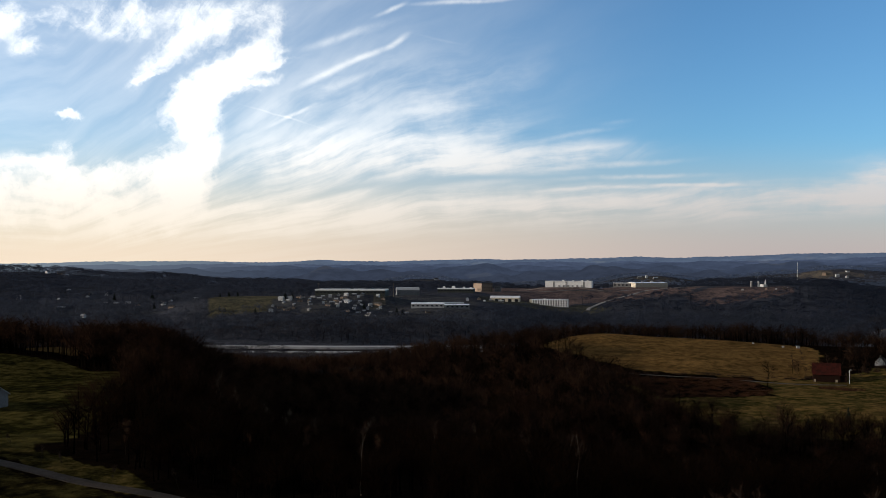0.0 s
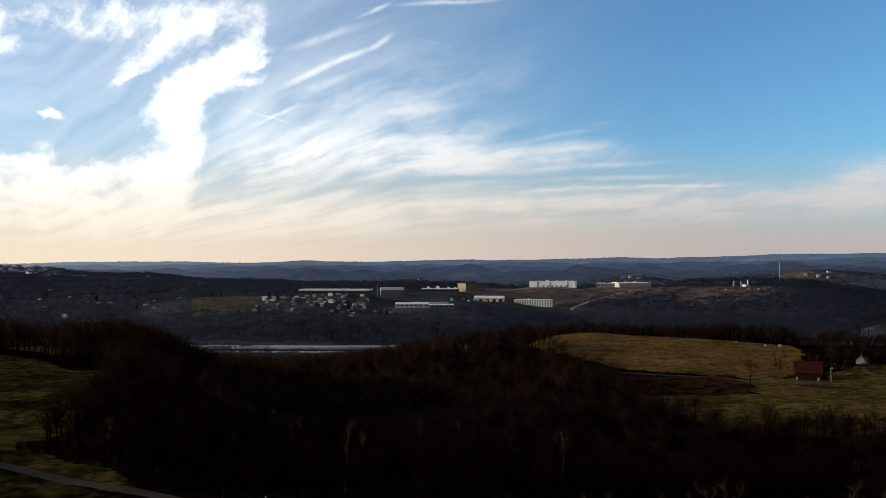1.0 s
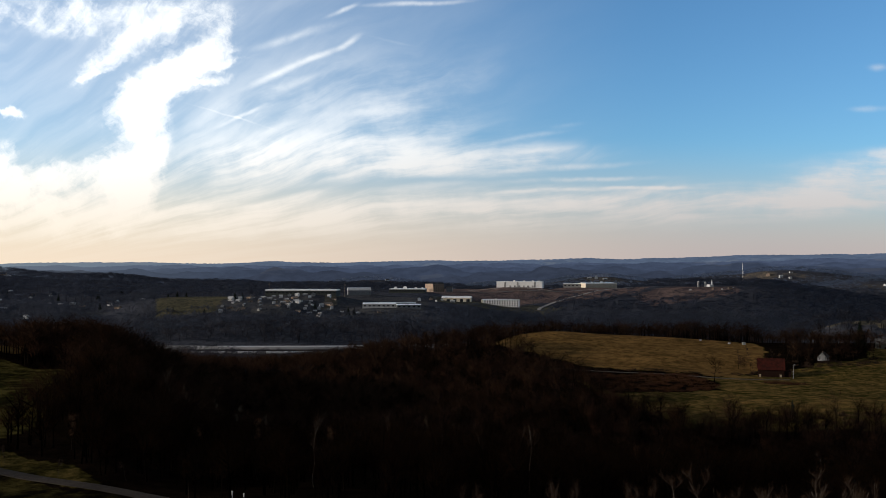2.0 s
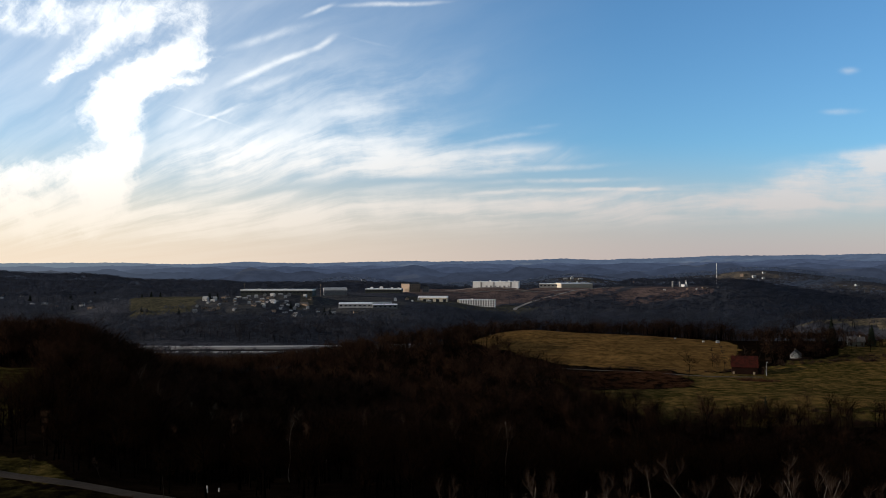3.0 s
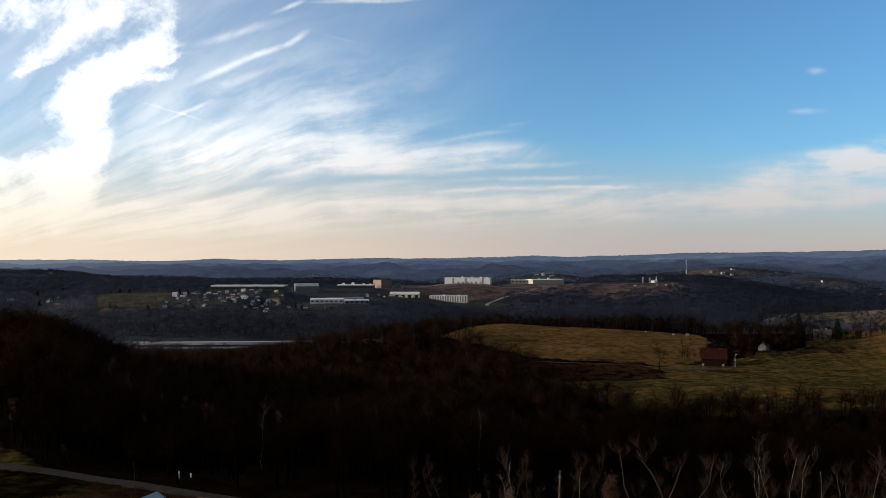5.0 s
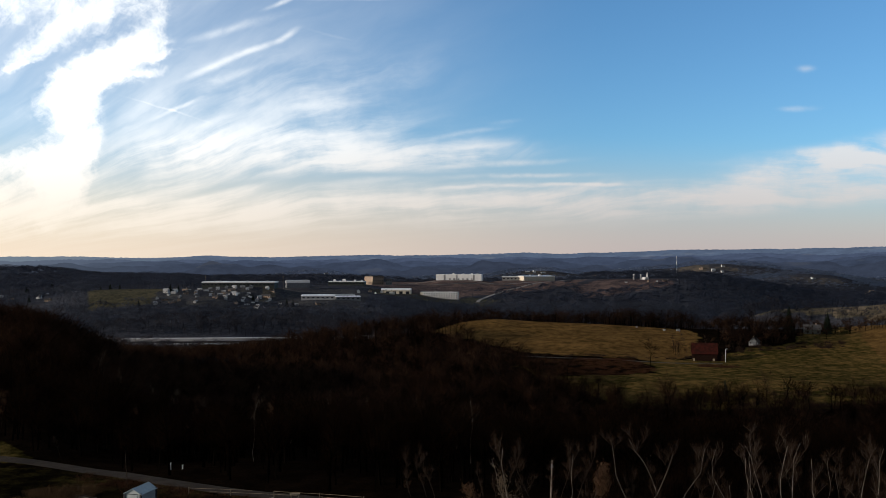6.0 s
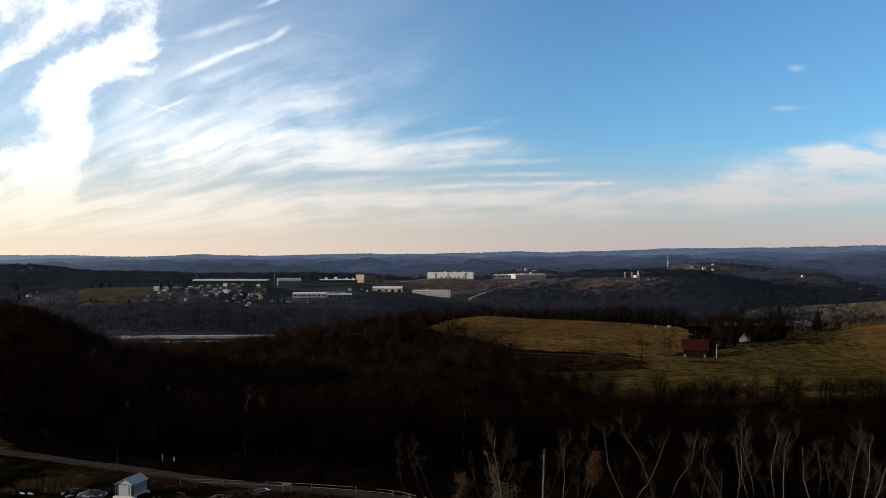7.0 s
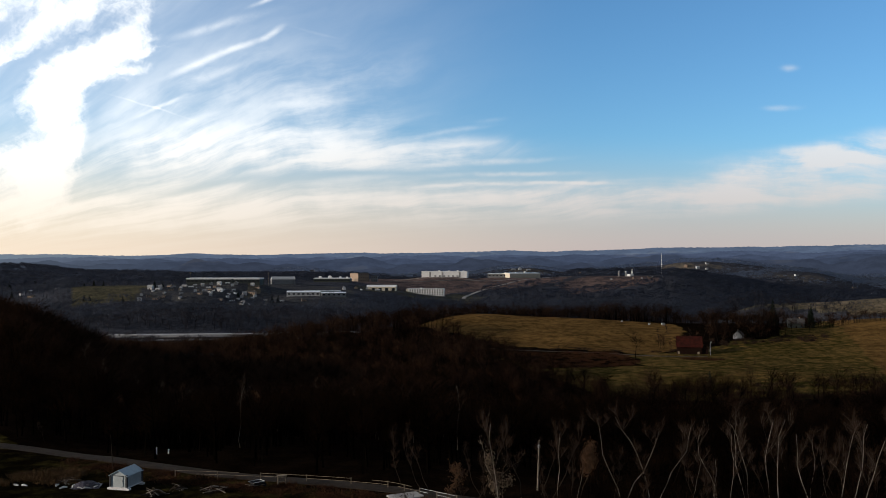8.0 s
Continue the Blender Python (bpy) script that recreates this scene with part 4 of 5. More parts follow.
def build_far_buildings():
    f = hall("factory", -139, 1350, 106, 34, 5.2, -6, DARK_WALL, PALE_ROOF, "long low grey factory with a pale flat roof", "factory", rows=1, cols=18, win=(3.4, 1.8), edge=2.0)
    roof_units(f, [(-30, 18, 7.1, 1.2), (10, 18, 7.1, 1.2), (40, 18, 7.1, 1.2)])
    hall("arena", -58, 1505, 38, 30, 8, 6, GREY_WALL, GREY_ROOF, "grey hall with a curved metal roof", "hall", rise=4.5, curved=True)
    hall("shopping_hall", -22, 1270, 46, 26, 5.5, -3, WHITE_OLD, PALE_ROOF, "low white commercial hall with pale roof", "hall", rise=1.6, rows=1, cols=7, win=(3, 2))
    hall("shopping_hall", 20, 1262, 34, 22, 4.6, 4, GREY_WALL, PALE_ROOF, "low grey commercial hall with pale roof", "hall", rise=1.2, rows=1, cols=5, win=(3, 2))
    hall("shopping_hall", 4, 1300, 52, 20, 5.5, 0, WHITE_OLD, GREY_ROOF, "long white commercial hall behind the shops", "hall", rows=1, cols=8, win=(2.5, 1.8))
    s = hall("office_building", 22, 1606, 64, 28, 6, -8, DARK_WALL, PALE_ROOF, "long grey office building with rooftop units", "office", rows=1, cols=12, win=(3.6, 2), edge=1.4)
    roof_units(s, [(-22, 12, 7.7, 2.4), (-5, 12, 7.7, 3.0), (14, 12, 7.7, 2.0), (26, 12, 7.7, 1.6)], PALE_ROOF)
    hall("tower_block", 84, 1725, 26, 26, 16.5, 34, TAN_WALL, DARK_ROOF, "tan masonry block with few windows", "building", rows=3, cols=5, win=(1.6, 1.6))
    hall("annex", 104, 1722, 12, 16, 11, -6, GREY_WALL, DARK_ROOF, "narrow grey annex beside a tan block", "building", rows=2, cols=3, win=(1.5, 1.6))
    w = hall("depot", 102, 1500, 49, 22, 6.2, -10, CREAM_WALL, PALE_ROOF, "cream depot with a rounded white roof", "depot", rise=3.2, curved=True)
    # solid dark panels stand for the shade inside open doors
    for k in range(4):
        part("loading_door", boxes((-16 + 11 * k, -10.5 + 11 * k, -0.15, 0.1, 0.1, 4.4)), WINDOW, w, "dark panel for the shade in an open loading door")
    h = hall("hotel", 182, 1560, 65, 20, 14.2, -13, WHITE, PALE_ROOF, "white four-storey hotel with window columns", "hotel", rows=4, cols=15, win=(2.0, 2.6))
    roof_units(h, [(-8, 10, 14.9, 1.8), (18, 10, 14.9, 1.4)], WHITE)
    # cream panel paints the sunlight on the hotel's left end
    part("end_panel", boxes((-32.9, -29.2, -0.35, 6, 0, 14.9)), CREAM_WALL, h, "cream end panel painted for sunlight")
    m = hall("warehouse", 252, 1820, 93, 34, 11.0, -14, WHITE, PALE_ROOF, "long white warehouse above brown terraces", "warehouse")
    for x in (-29, -4, 31):
        part("wall_recess", boxes((x - 1.6, x + 1.6, -0.35, 0.2, 0, 10.6)), GREY_WALL, m, "grey strip on the wall front")
    for k in range(6):
        part("loading_door", boxes((-20 + 9 * k, -16.5 + 9 * k, -0.5, 0.1, 0.1, 3.6)), GREY_WALL, m)
    roof_units(m, [(-12, 14, 11.7, 2.0), (8, 16, 11.7, 1.6), (26, 14, 11.7, 1.8), (38, 14, 11.7, 1.4)], WHITE)
    hall("warehouse", 404, 2010, 52, 36, 8.5, -12, GREY_WALL, PALE_ROOF, "low grey warehouse with a pale roof edge", "warehouse", rows=1, cols=6, win=(4, 3))
    r = hall("warehouse", 458, 1985, 74, 50, 9.5, 9, CREAM_WALL, PALE_ROOF, "wide cream warehouse with a pale roof", "warehouse", rise=1.5)
    roof_units(r, [(8, 20, 11.0, 2.5), (-14, 22, 11.0, 1.6)], WHITE)


build_far_buildings()


def make_house(wall, roof, w, d, h, rise, label, category="house"):
    """A gabled house with a chimney, door and windows."""
    e = empty("house", Matrix(), label, category, "houses in the valley")
    bm = boxes((-w / 2, w / 2, 0, d, -2.5, h))
    for x in (-w / 2, w / 2):
        a, b, c = bm.verts.new((x, 0, h)), bm.verts.new((x, d, h)), bm.verts.new((x, d / 2, h + rise))
        bm.faces.new((a, b, c))
    part("wall", bm, wall, e)
    bm = bmesh.new()
    o, t = 0.45, 0.22
    for y0, y1, z0, z1 in ((-o, d / 2, h - o * rise / (d / 2), h + rise), (d + o, d / 2, h - o * rise / (d / 2), h + rise)):
        lo = [bm.verts.new((x, y, z + 0.02)) for x, y, z in ((-w / 2 - o, y0, z0), (w / 2 + o, y0, z0), (w / 2 + o, y1, z1), (-w / 2 - o, y1, z1))]
        hi = [bm.verts.new(v.co + Vector((0, 0, t))) for v in lo]
        bm.faces.new(lo)
        bm.faces.new(hi[::-1])
        for k in range(4):
            bm.faces.new((lo[k], hi[k], hi[(k + 1) % 4], lo[(k + 1) % 4]))
    top = part("roof", bm, roof, e)
    part("chimney", boxes((w * 0.2, w * 0.2 + 0.8, d * 0.6, d * 0.6 + 0.8, h, h + rise + 0.9)), TAN_WALL, top)
    win = part("window", boxes((-0.6, 0.6, -0.1, 0.1, -0.7, 0.7)), WINDOW, e)
    win.location = (-w * 0.32, -0.05, h * 0.55)
    shared("window", win, e, (w * 0.32, -0.05, h * 0.55))
    part("door", boxes((-0.5, 0.5, -0.1, 0.1, 0, 2.1)), BARN_WOOD, e)
    return e


def build_houses():
    kinds = [make_house(WHITE_OLD, DARK_ROOF, 11, 8, 4.5, 2.6, "white sided house with a dark shingle roof"),
             make_house(GREY_WALL, GREY_ROOF, 13, 8, 3.2, 2.0, "low grey house with a pale metal roof"),
             make_house(WHITE_OLD, GREY_ROOF, 9, 7, 5.5, 2.4, "tall white house with a grey roof"),
             make_house(TAN_WALL, DARK_ROOF, 12, 8, 3.6, 2.2, "tan brick house with a dark roof")]
    rng = random.Random(5)
    spots = []
    for k in range(260):
        x, y = rng.uniform(-232, -86), rng.uniform(1205, 1338)
        if all(math.hypot(x - a, y - b) > 12.0 for a, b in spots):
            spots.append((x, y))
    spots += [(60, 1440), (78, 1452), (92, 1435), (66, 1410), (40, 1395), (-50, 1225), (-72, 1240), (-20, 1225)]
    # scattered over the left valley and hill, the church hill and the far ridges
    spots += VALLEY_HOMES
    spots += [(606, 1690), (622, 1684), (640, 1694), (648, 1706), (676, 1715), (560, 1690)]
    spots += FAR_HOMES
    for i, (x, y) in enumerate(spots):
        big = 1.5 if y > 1900 else rng.uniform(0.75, 1.0) if x < -350 else rng.uniform(0.55, 0.85)
        k = rng.choice(kinds)
        m = pose(x, y, ground_at(x, y), 0, 0, rng.choice((0, 0, 90, 12, -20, 70))) @ Matrix.Diagonal((big, big, big, 1))
        if i < len(kinds):
            kinds[i].matrix_world = m
        else:
            copy_thing(k, m)
    return kinds


build_houses()


def build_landmarks():
    # church with a steeple
    x, y = 629, 1764
    z = ground_at(x, y)
    e = empty("church", pose(x, y, z, 0, 0, 15) @ Matrix.Diagonal((0.7, 0.7, 0.8, 1)), "small white church with a pointed steeple", "church")
    bm = boxes((-6, 6, 0, 18, -2, 6))
    part("nave", bm, WHITE_OLD, e)
    bm = bmesh.new()
    tube(bm, [(0, 1, 0), (0, 1, 11)], [2.4, 2.4], 4)
    part("tower", bm, WHITE, e)
    bm = bmesh.new()
    tube(bm, [(0, 1, 11), (0, 1, 19)], [2.2, 0.1], 6)
    part("spire", bm, WHITE, e)
    # silos
    for x, h in ((600, 13.5), (614, 12.5)):
        y = 1760
        e = empty("silo", pose(x, y, ground_at(x, y)) @ Matrix.Diagonal((0.7, 0.7, 0.75, 1)), "grey concrete farm silo with a domed cap", "silo", "farm silos")
        bm = bmesh.new()
        tube(bm, [(0, 0, -1), (0, 0, h)], [3.0, 3.0], 14)
        part("shell", bm, GREY_WALL, e)
        bm = bmesh.new()
        tube(bm, [(0, 0, h), (0, 0, h + 1.2), (0, 0, h + 2.0)], [3.1, 2.2, 0.3], 14)
        part("cap", bm, GREY_ROOF, e)
    # radio mast
    x, y = 929, 2370
    z = ground_at(x, y)
    e = empty("radio_mast", pose(x, y, z), "slender pale lattice radio mast on a hill", "mast")
    H = 54 + max(0, 5 - z)
    bm = bmesh.new()
    for k in range(3):
        a = math.tau * k / 3
        tube(bm, [(math.cos(a) * 1.0, math.sin(a) * 1.0, 0), (math.cos(a) * 0.5, math.sin(a) * 0.5, H)], [0.26, 0.20], 4)
    part("leg", bm, WHITE, e)
    for k in range(18):
        zz = H * (k + 0.5) / 18
        rr = 1.0 - 0.5 * zz / H
        bm = bmesh.new()
        for j in range(3):
            a, b = math.tau * j / 3, math.tau * (j + 1) / 3
            tube(bm, [(math.cos(a) * rr, math.sin(a) * rr, zz), (math.cos(b) * rr, math.sin(b) * rr, zz + 1.6)], [0.14, 0.14], 3)
        part("brace", bm, CONCRETE, e)
    # thin pylons and poles in the valley
    rng = random.Random(8)
    for x, y, h in ((-195, 1420, 22), (-80, 1460, 24), (262, 2150, 26), (505, 2200, 24), (230, 820, 11), (-10, 2100, 24)):
        e = empty("utility_pole", pose(x, y, ground_at(x, y)), "tall weathered utility pole with cross arms", "pole", "utility poles")
        bm = bmesh.new()
        tube(bm, [(0, 0, -1), (0, 0, h)], [0.35, 0.25], 6)
        part("pole", bm, POLE_WOOD, e)
        part("cross_arm", boxes((-2.0, 2.0, -0.15, 0.15, h - 1.6, h - 1.2)), POLE_WOOD, e)
        part("cross_arm", boxes((-1.5, 1.5, -0.15, 0.15, h - 3.2, h - 2.8)), POLE_WOOD, e)
    # a lorry on the highway
    x, y = -205, 1026
    e = empty("lorry", pose(x, y, ground_at(-200, 1008) + 1.2, 0, 0, -12), "dark lorry parked on the pale highway", "lorry")
    part("trailer", boxes((-6, 5, -1.3, 1.3, 1.0, 3.9)), WINDOW, e)
    part("cab", boxes((5.4, 7.6, -1.25, 1.25, 0.7, 3.2)), GREY_WALL, e)
    for wx in (-4.5, -3.2, 6.4):
        for wy in (-1.15, 1.15):
            bm = bmesh.new()
            tube(bm, [(wx, wy - 0.15, 0.5), (wx, wy + 0.15, 0.5)], [0.5, 0.5], 10)
            part("wheel", bm, WINDOW, e)


build_landmarks()


# ------------------------------------------------------------------ the farm across the ravine
def build_farm():
    # red-roofed barn
    x, y = 221.5, 523
    e = empty("barn", pose(x, y, -17.4, 0, 0, -20), "dark board barn with a rusted red metal roof", "barn")
    w, d, h, rise = 14.5, 11, 4.8, 5.6
    bm = bmesh.new()
    n = int(w / 0.6)
    for i in range(n):
        box(bm, -w / 2 + i * 0.6, -w / 2 + i * 0.6 + 0.56, -0.05 * (i % 2), 0.2, -1, h)
    box(bm, -w / 2, w / 2, 0.15, d, -1, h)
    for sx in (-w / 2, w / 2):
        a, b, c = bm.verts.new((sx, 0, h)), bm.verts.new((sx, d, h)), bm.verts.new((sx, d / 2, h + rise))
        bm.faces.new((a, b, c))
    part("wall", bm, BARN_WOOD, e)
    for s in (0, 1):
        y0, y1 = (-0.8, d / 2) if s == 0 else (d + 0.8, d / 2)
        for i in range(18):
            x0, x1 = -w / 2 - 0.5 + i * (w + 1) / 18, -w / 2 - 0.5 + (i + 0.94) * (w + 1) / 18
            lift = 0.06 * (i % 2)
            bm = bmesh.new()
            lo = [bm.verts.new((px, py, pz + 0.05 + lift)) for px, py, pz in ((x0, y0, h - 0.7), (x1, y0, h - 0.7), (x1, y1, h + rise), (x0, y1, h + rise))]
            hi = [bm.verts.new(v.co + Vector((0, 0, 0.12))) for v in lo]
            bm.faces.new(lo)
            bm.faces.new(hi[::-1])
            for k in range(4):
                bm.faces.new((lo[k], hi[k], hi[(k + 1) % 4], lo[(k + 1) % 4]))
            part("roof_sheet", bm, RUST_ROOF, e)
    for px in (-6.4, 5.2):
        part("door", boxes((px - 0.6, px + 0.6, -0.25, -0.1, -0.2, 1.6)), PLANK, e, "weathered plank door")
    part("lean_to", boxes((w / 2 + 0.05, w / 2 + 3.6, 1, d - 1, -1, 3.2)), BARN_WOOD, e)
    # grey shed with a white gable
    h2 = make_house(GREY_WALL, DARK_ROOF, 9.0, 7, 3.0, 3.4, "dark-roofed outbuilding with a pale gable end", "outbuilding")
    h2.name = "outbuilding"
    h2.matrix_world = pose(272, 556, -11.5, 0, 0, 52) @ Matrix.Diagonal((0.8, 0.8, 0.8, 1))
    h3 = make_house(DARK_WALL, DARK_ROOF, 11, 9, 4.2, 3.0, "dark farmhouse among evergreens", "farmhouse")
    h3.name = "farmhouse"
    h3.matrix_world = pose(338, 608, ground_at(338, 604) - 0.8, 0, 0, -24)
    # yard light pole beside the barn
    e = empty("light_pole", pose(231, 515, ground_at(231, 515)), "pale yard light pole beside the barn", "pole")
    bm = bmesh.new()
    tube(bm, [(0, 0, -0.5), (0, 0, 7.6)], [0.16, 0.12], 8)
    part("pole", bm, WHITE_OLD, e)
    bm = bmesh.new()
    tube(bm, [(0, 0, 7.6), (0.5, -0.3, 7.9), (0.9, -0.5, 7.7)], [0.10, 0.18, 0.22], 8)
    part("lamp_head", bm, GALV, e)
    # low white sheds and bits at the field's far corner
    for x, y, s in ((247, 630, 1.1), (238, 634, 0.7), (222, 648, 0.6)):
        e = empty("feed_box", pose(x, y, ground_at(x, y)), "small white feed box at the field edge", "feed box", "feed boxes")
        part("box_body", boxes((-s, s, -s * 0.6, s * 0.6, -0.3, s * 1.3)), WHITE_OLD, e)
        part("lid", boxes((-s * 1.1, s * 1.1, -s * 0.7, s * 0.7, s * 1.3, s * 1.45)), GREY_ROOF, e)
    # far meadow barn on the left
    b = make_house(GREY_WALL, GREY_ROOF, 13, 9, 4.2, 3.0, "weathered grey barn on a dim meadow", "barn")
    b.name = "meadow_barn"
    b.matrix_world = pose(-149, 285, ground_at(-149, 289), 0, 0, -28)


build_farm()


# ------------------------------------------------------------------ evergreens and single bare trees
def conifer_meshes(seed, h, r):
    rng = random.Random(seed)
    bm = bmesh.new()
    tube(bm, [(0, 0, -0.4), (0, 0, h * 0.5), (0, 0, h * 0.97)], [h * 0.018, h * 0.011, 0.02], 6)
    trunk = bm
    bm = bmesh.new()
    n = int(h * 4.5)
    for i in range(n):
        t = (i + 0.5) / n
        z = h * (0.08 + 0.9 * t)
        reach = r * (1 - t) ** 0.8 + 0.15
        for k in range(9):
            a = rng.uniform(0, math.tau)
            q = reach * rng.uniform(0.55, 1.12)
            w = 0.22 * q + 0.12
            tip = Vector((math.cos(a) * q, math.sin(a) * q, z - 0.25 * q + rng.uniform(-0.1, 0.15)))
            side = Vector((-math.sin(a), math.cos(a), 0)) * w
            mid = Vector((math.cos(a) * q * 0.55, math.sin(a) * q * 0.55, z - 0.02 * q))
            root = Vector((0, 0, z + 0.12))
            v = [bm.verts.new(p) for p in (root, mid - side, tip, mid + side)]
            bm.faces.new((v[0], v[1], v[2]))
            bm.faces.new((v[0], v[2], v[3]))
    return trunk, bm


def evergreen(x, y, h, r, seed, label):
    e = empty("evergreen_tree", pose(x, y, ground_at(x, y)), label, "tree", "evergreen trees")
    trunk, crown = conifer_meshes(seed, h, r)
    part("trunk", trunk, BARK_PLAIN, e)
    part("crown", crown, NEEDLES, e)
    return e


BARK_PLAIN = material("brown_bark", (0.045, 0.034, 0.025), (0.024, 0.018, 0.014), 0.6, 0.95, bump=0.5, spec=0.1)
evergreen(317, 602, 20, 4.2, 1, "tall dark spruce beside the farmhouse")
evergreen(343, 597, 16.5, 3.9, 2, "dark conical spruce beside the farmhouse")
evergreen(366, 640, 9, 2.4, 3, "dark spruce at the meadow edge")
evergreen(173, 387, 6.5, 1.7, 4, "small dark pine at the edge of the wood")
evergreen(150, 372, 6.5, 1.8, 5, "small dark pine at the edge of the wood")
evergreen(252, 372, 6.5, 1.6, 6, "small dark pine at the edge of the wood")
for k, (ex, ey, eh) in enumerate(((-330, 1395, 11), (-318, 1402, 9), (-345, 1400, 9), (-225, 1290, 11), (-216, 1300, 9), (-108, 1235, 12), (-62, 1215, 12), (-54, 1218, 11), (-300, 1215, 9), (-292, 1212, 8), (-250, 1205, 9), (-491, 1529, 15), (-501, 1690, 16), (-477, 1668, 15), (-545, 1500, 12), (-660, 1580, 13), (-415, 1300, 11))):
    evergreen(ex, ey, eh, eh * 0.27, 10 + k, "dark evergreen among valley houses")


def bare_tree_meshes(seed, h, lean=0.0, leaves=0, fork=0.35, twigs=420, limbs=6):
    """Trunk with limbs, fine twigs and, on some, the last dry leaves. Returns four bmeshes; the last may be None."""
    rng = random.Random(seed)
    wood, boughs, fine = bmesh.new(), bmesh.new(), bmesh.new()
    ends = []

    def limb(p, d, length, r, depth):
        path, radii = [p.copy()], [r]
        q, v = p.copy(), d.normalized()
        n = 7 if depth == 0 else 4
        for i in range(n):
            v = (v + Vector((rng.gauss(0, 0.20), rng.gauss(0, 0.20), 0.07 if depth else 0.12))).normalized()
            q = q + v * length / n
            path.append(q.copy())
            radii.append(max(0.016, r * (1 - 0.72 * (i + 1) / n)))
        tube(wood if depth == 0 else boughs, path, radii, 6 if depth == 0 else 4 if depth == 1 else 3)
        if depth == 2:
            ends.append((path, radii))
            return
        count = limbs if depth == 0 else 3
        for k in range(count):
            t = rng.uniform(fork if depth == 0 else 0.25, 0.98)
            i = min(int(t * n), n - 1)
            f = t * n - i
            at = path[i].lerp(path[i + 1], f)
            a = rng.uniform(0, math.tau)
            out = Vector((math.cos(a), math.sin(a), rng.uniform(0.9, 3.2) if depth == 0 else rng.uniform(0.5, 2.6)))
            limb(at, out, length * (rng.uniform(0.10, 0.27) if depth == 0 else rng.uniform(0.35, 0.6)), radii[i] * rng.uniform(0.30, 0.46), depth + 1)
        ends.append((path[-3:], radii[-3:]))

    limb(Vector((0, 0, -0.4)), Vector((lean, rng.uniform(-0.05, 0.05), 1)), h * 0.95, h * 0.0052, 0)

    def spike(a, b, w):
        s = (b - a).cross(Vector((rng.gauss(0, 1), rng.gauss(0, 1), rng.gauss(0, 1))))
        s = s.normalized() * w if s.length > 1e-6 else Vector((w, 0, 0))
        v = [fine.verts.new(p) for p in (a - s, a + s, b)]
        fine.faces.new(v)

    for k in range(twigs):
        path, _ = rng.choice(ends)
        i = rng.randrange(len(path) - 1)
        a = path[i].lerp(path[i + 1], rng.random())
        b = a + Vector((rng.gauss(0, 0.45), rng.gauss(0, 0.45), rng.uniform(0.2, 1.1))) * h / 15
        spike(a, b, 0.018)
        if rng.random() < 0.6:
            m = a.lerp(b, rng.uniform(0.3, 0.7))
            spike(m, m + Vector((rng.gauss(0, 0.3), rng.gauss(0, 0.3), rng.uniform(0.1, 0.6))), 0.014)
    leaf = None
    if leaves:
        leaf = bmesh.new()
        for k in range(leaves):
            path, _ = rng.choice(ends)
            i = rng.randrange(len(path) - 1)
            p = path[i].lerp(path[i + 1], rng.random()) + Vector((rng.gauss(0, 0.35), rng.gauss(0, 0.35), rng.gauss(0.1, 0.35)))
            m = Matrix.Translation(p) @ Euler((rng.uniform(0, 6), rng.uniform(0, 6), rng.uniform(0, 6))).to_matrix().to_4x4()
            s = rng.uniform(0.10, 0.2)
            v = [leaf.verts.new(m @ Vector(c)) for c in ((-s, 0, 0), (0, -s * 0.5, 0.03), (s, 0, 0), (0, s * 0.5, 0.03))]
            leaf.faces.new(v)
    return wood, boughs, fine, leaf


def bare_tree(x, y, h, seed, bark, label, lean=0.0, leaves=0, leaf_mat=None, fork=0.35, twigs=420, limbs=6):
    e = empty("tree", pose(x, y, ground_at(x, y)), label, "tree", "roadside trees")
    wood, boughs, fine, leaf = bare_tree_meshes(seed, h, lean, leaves, fork, twigs, limbs)
    part("trunk", wood, bark, e, smooth=True)
    part("limb_frame", boughs, LIMB_BARK if bark is PALE_BARK else bark, e)
    part("crown", fine, TWIG_NEAR, e)
    if leaf:
        part("foliage", leaf, leaf_mat, e, "last dry leaves")
    return e


LIMB_BARK = material("grey_brown_limb_bark", (0.110, 0.090, 0.070), (0.050, 0.040, 0.032), 0.7, 0.9, spec=0.1)
TWIG_NEAR = material("brown_twigs", (0.036, 0.021, 0.013), (0.020, 0.012, 0.008), 3.0, 0.95, spec=0.1)


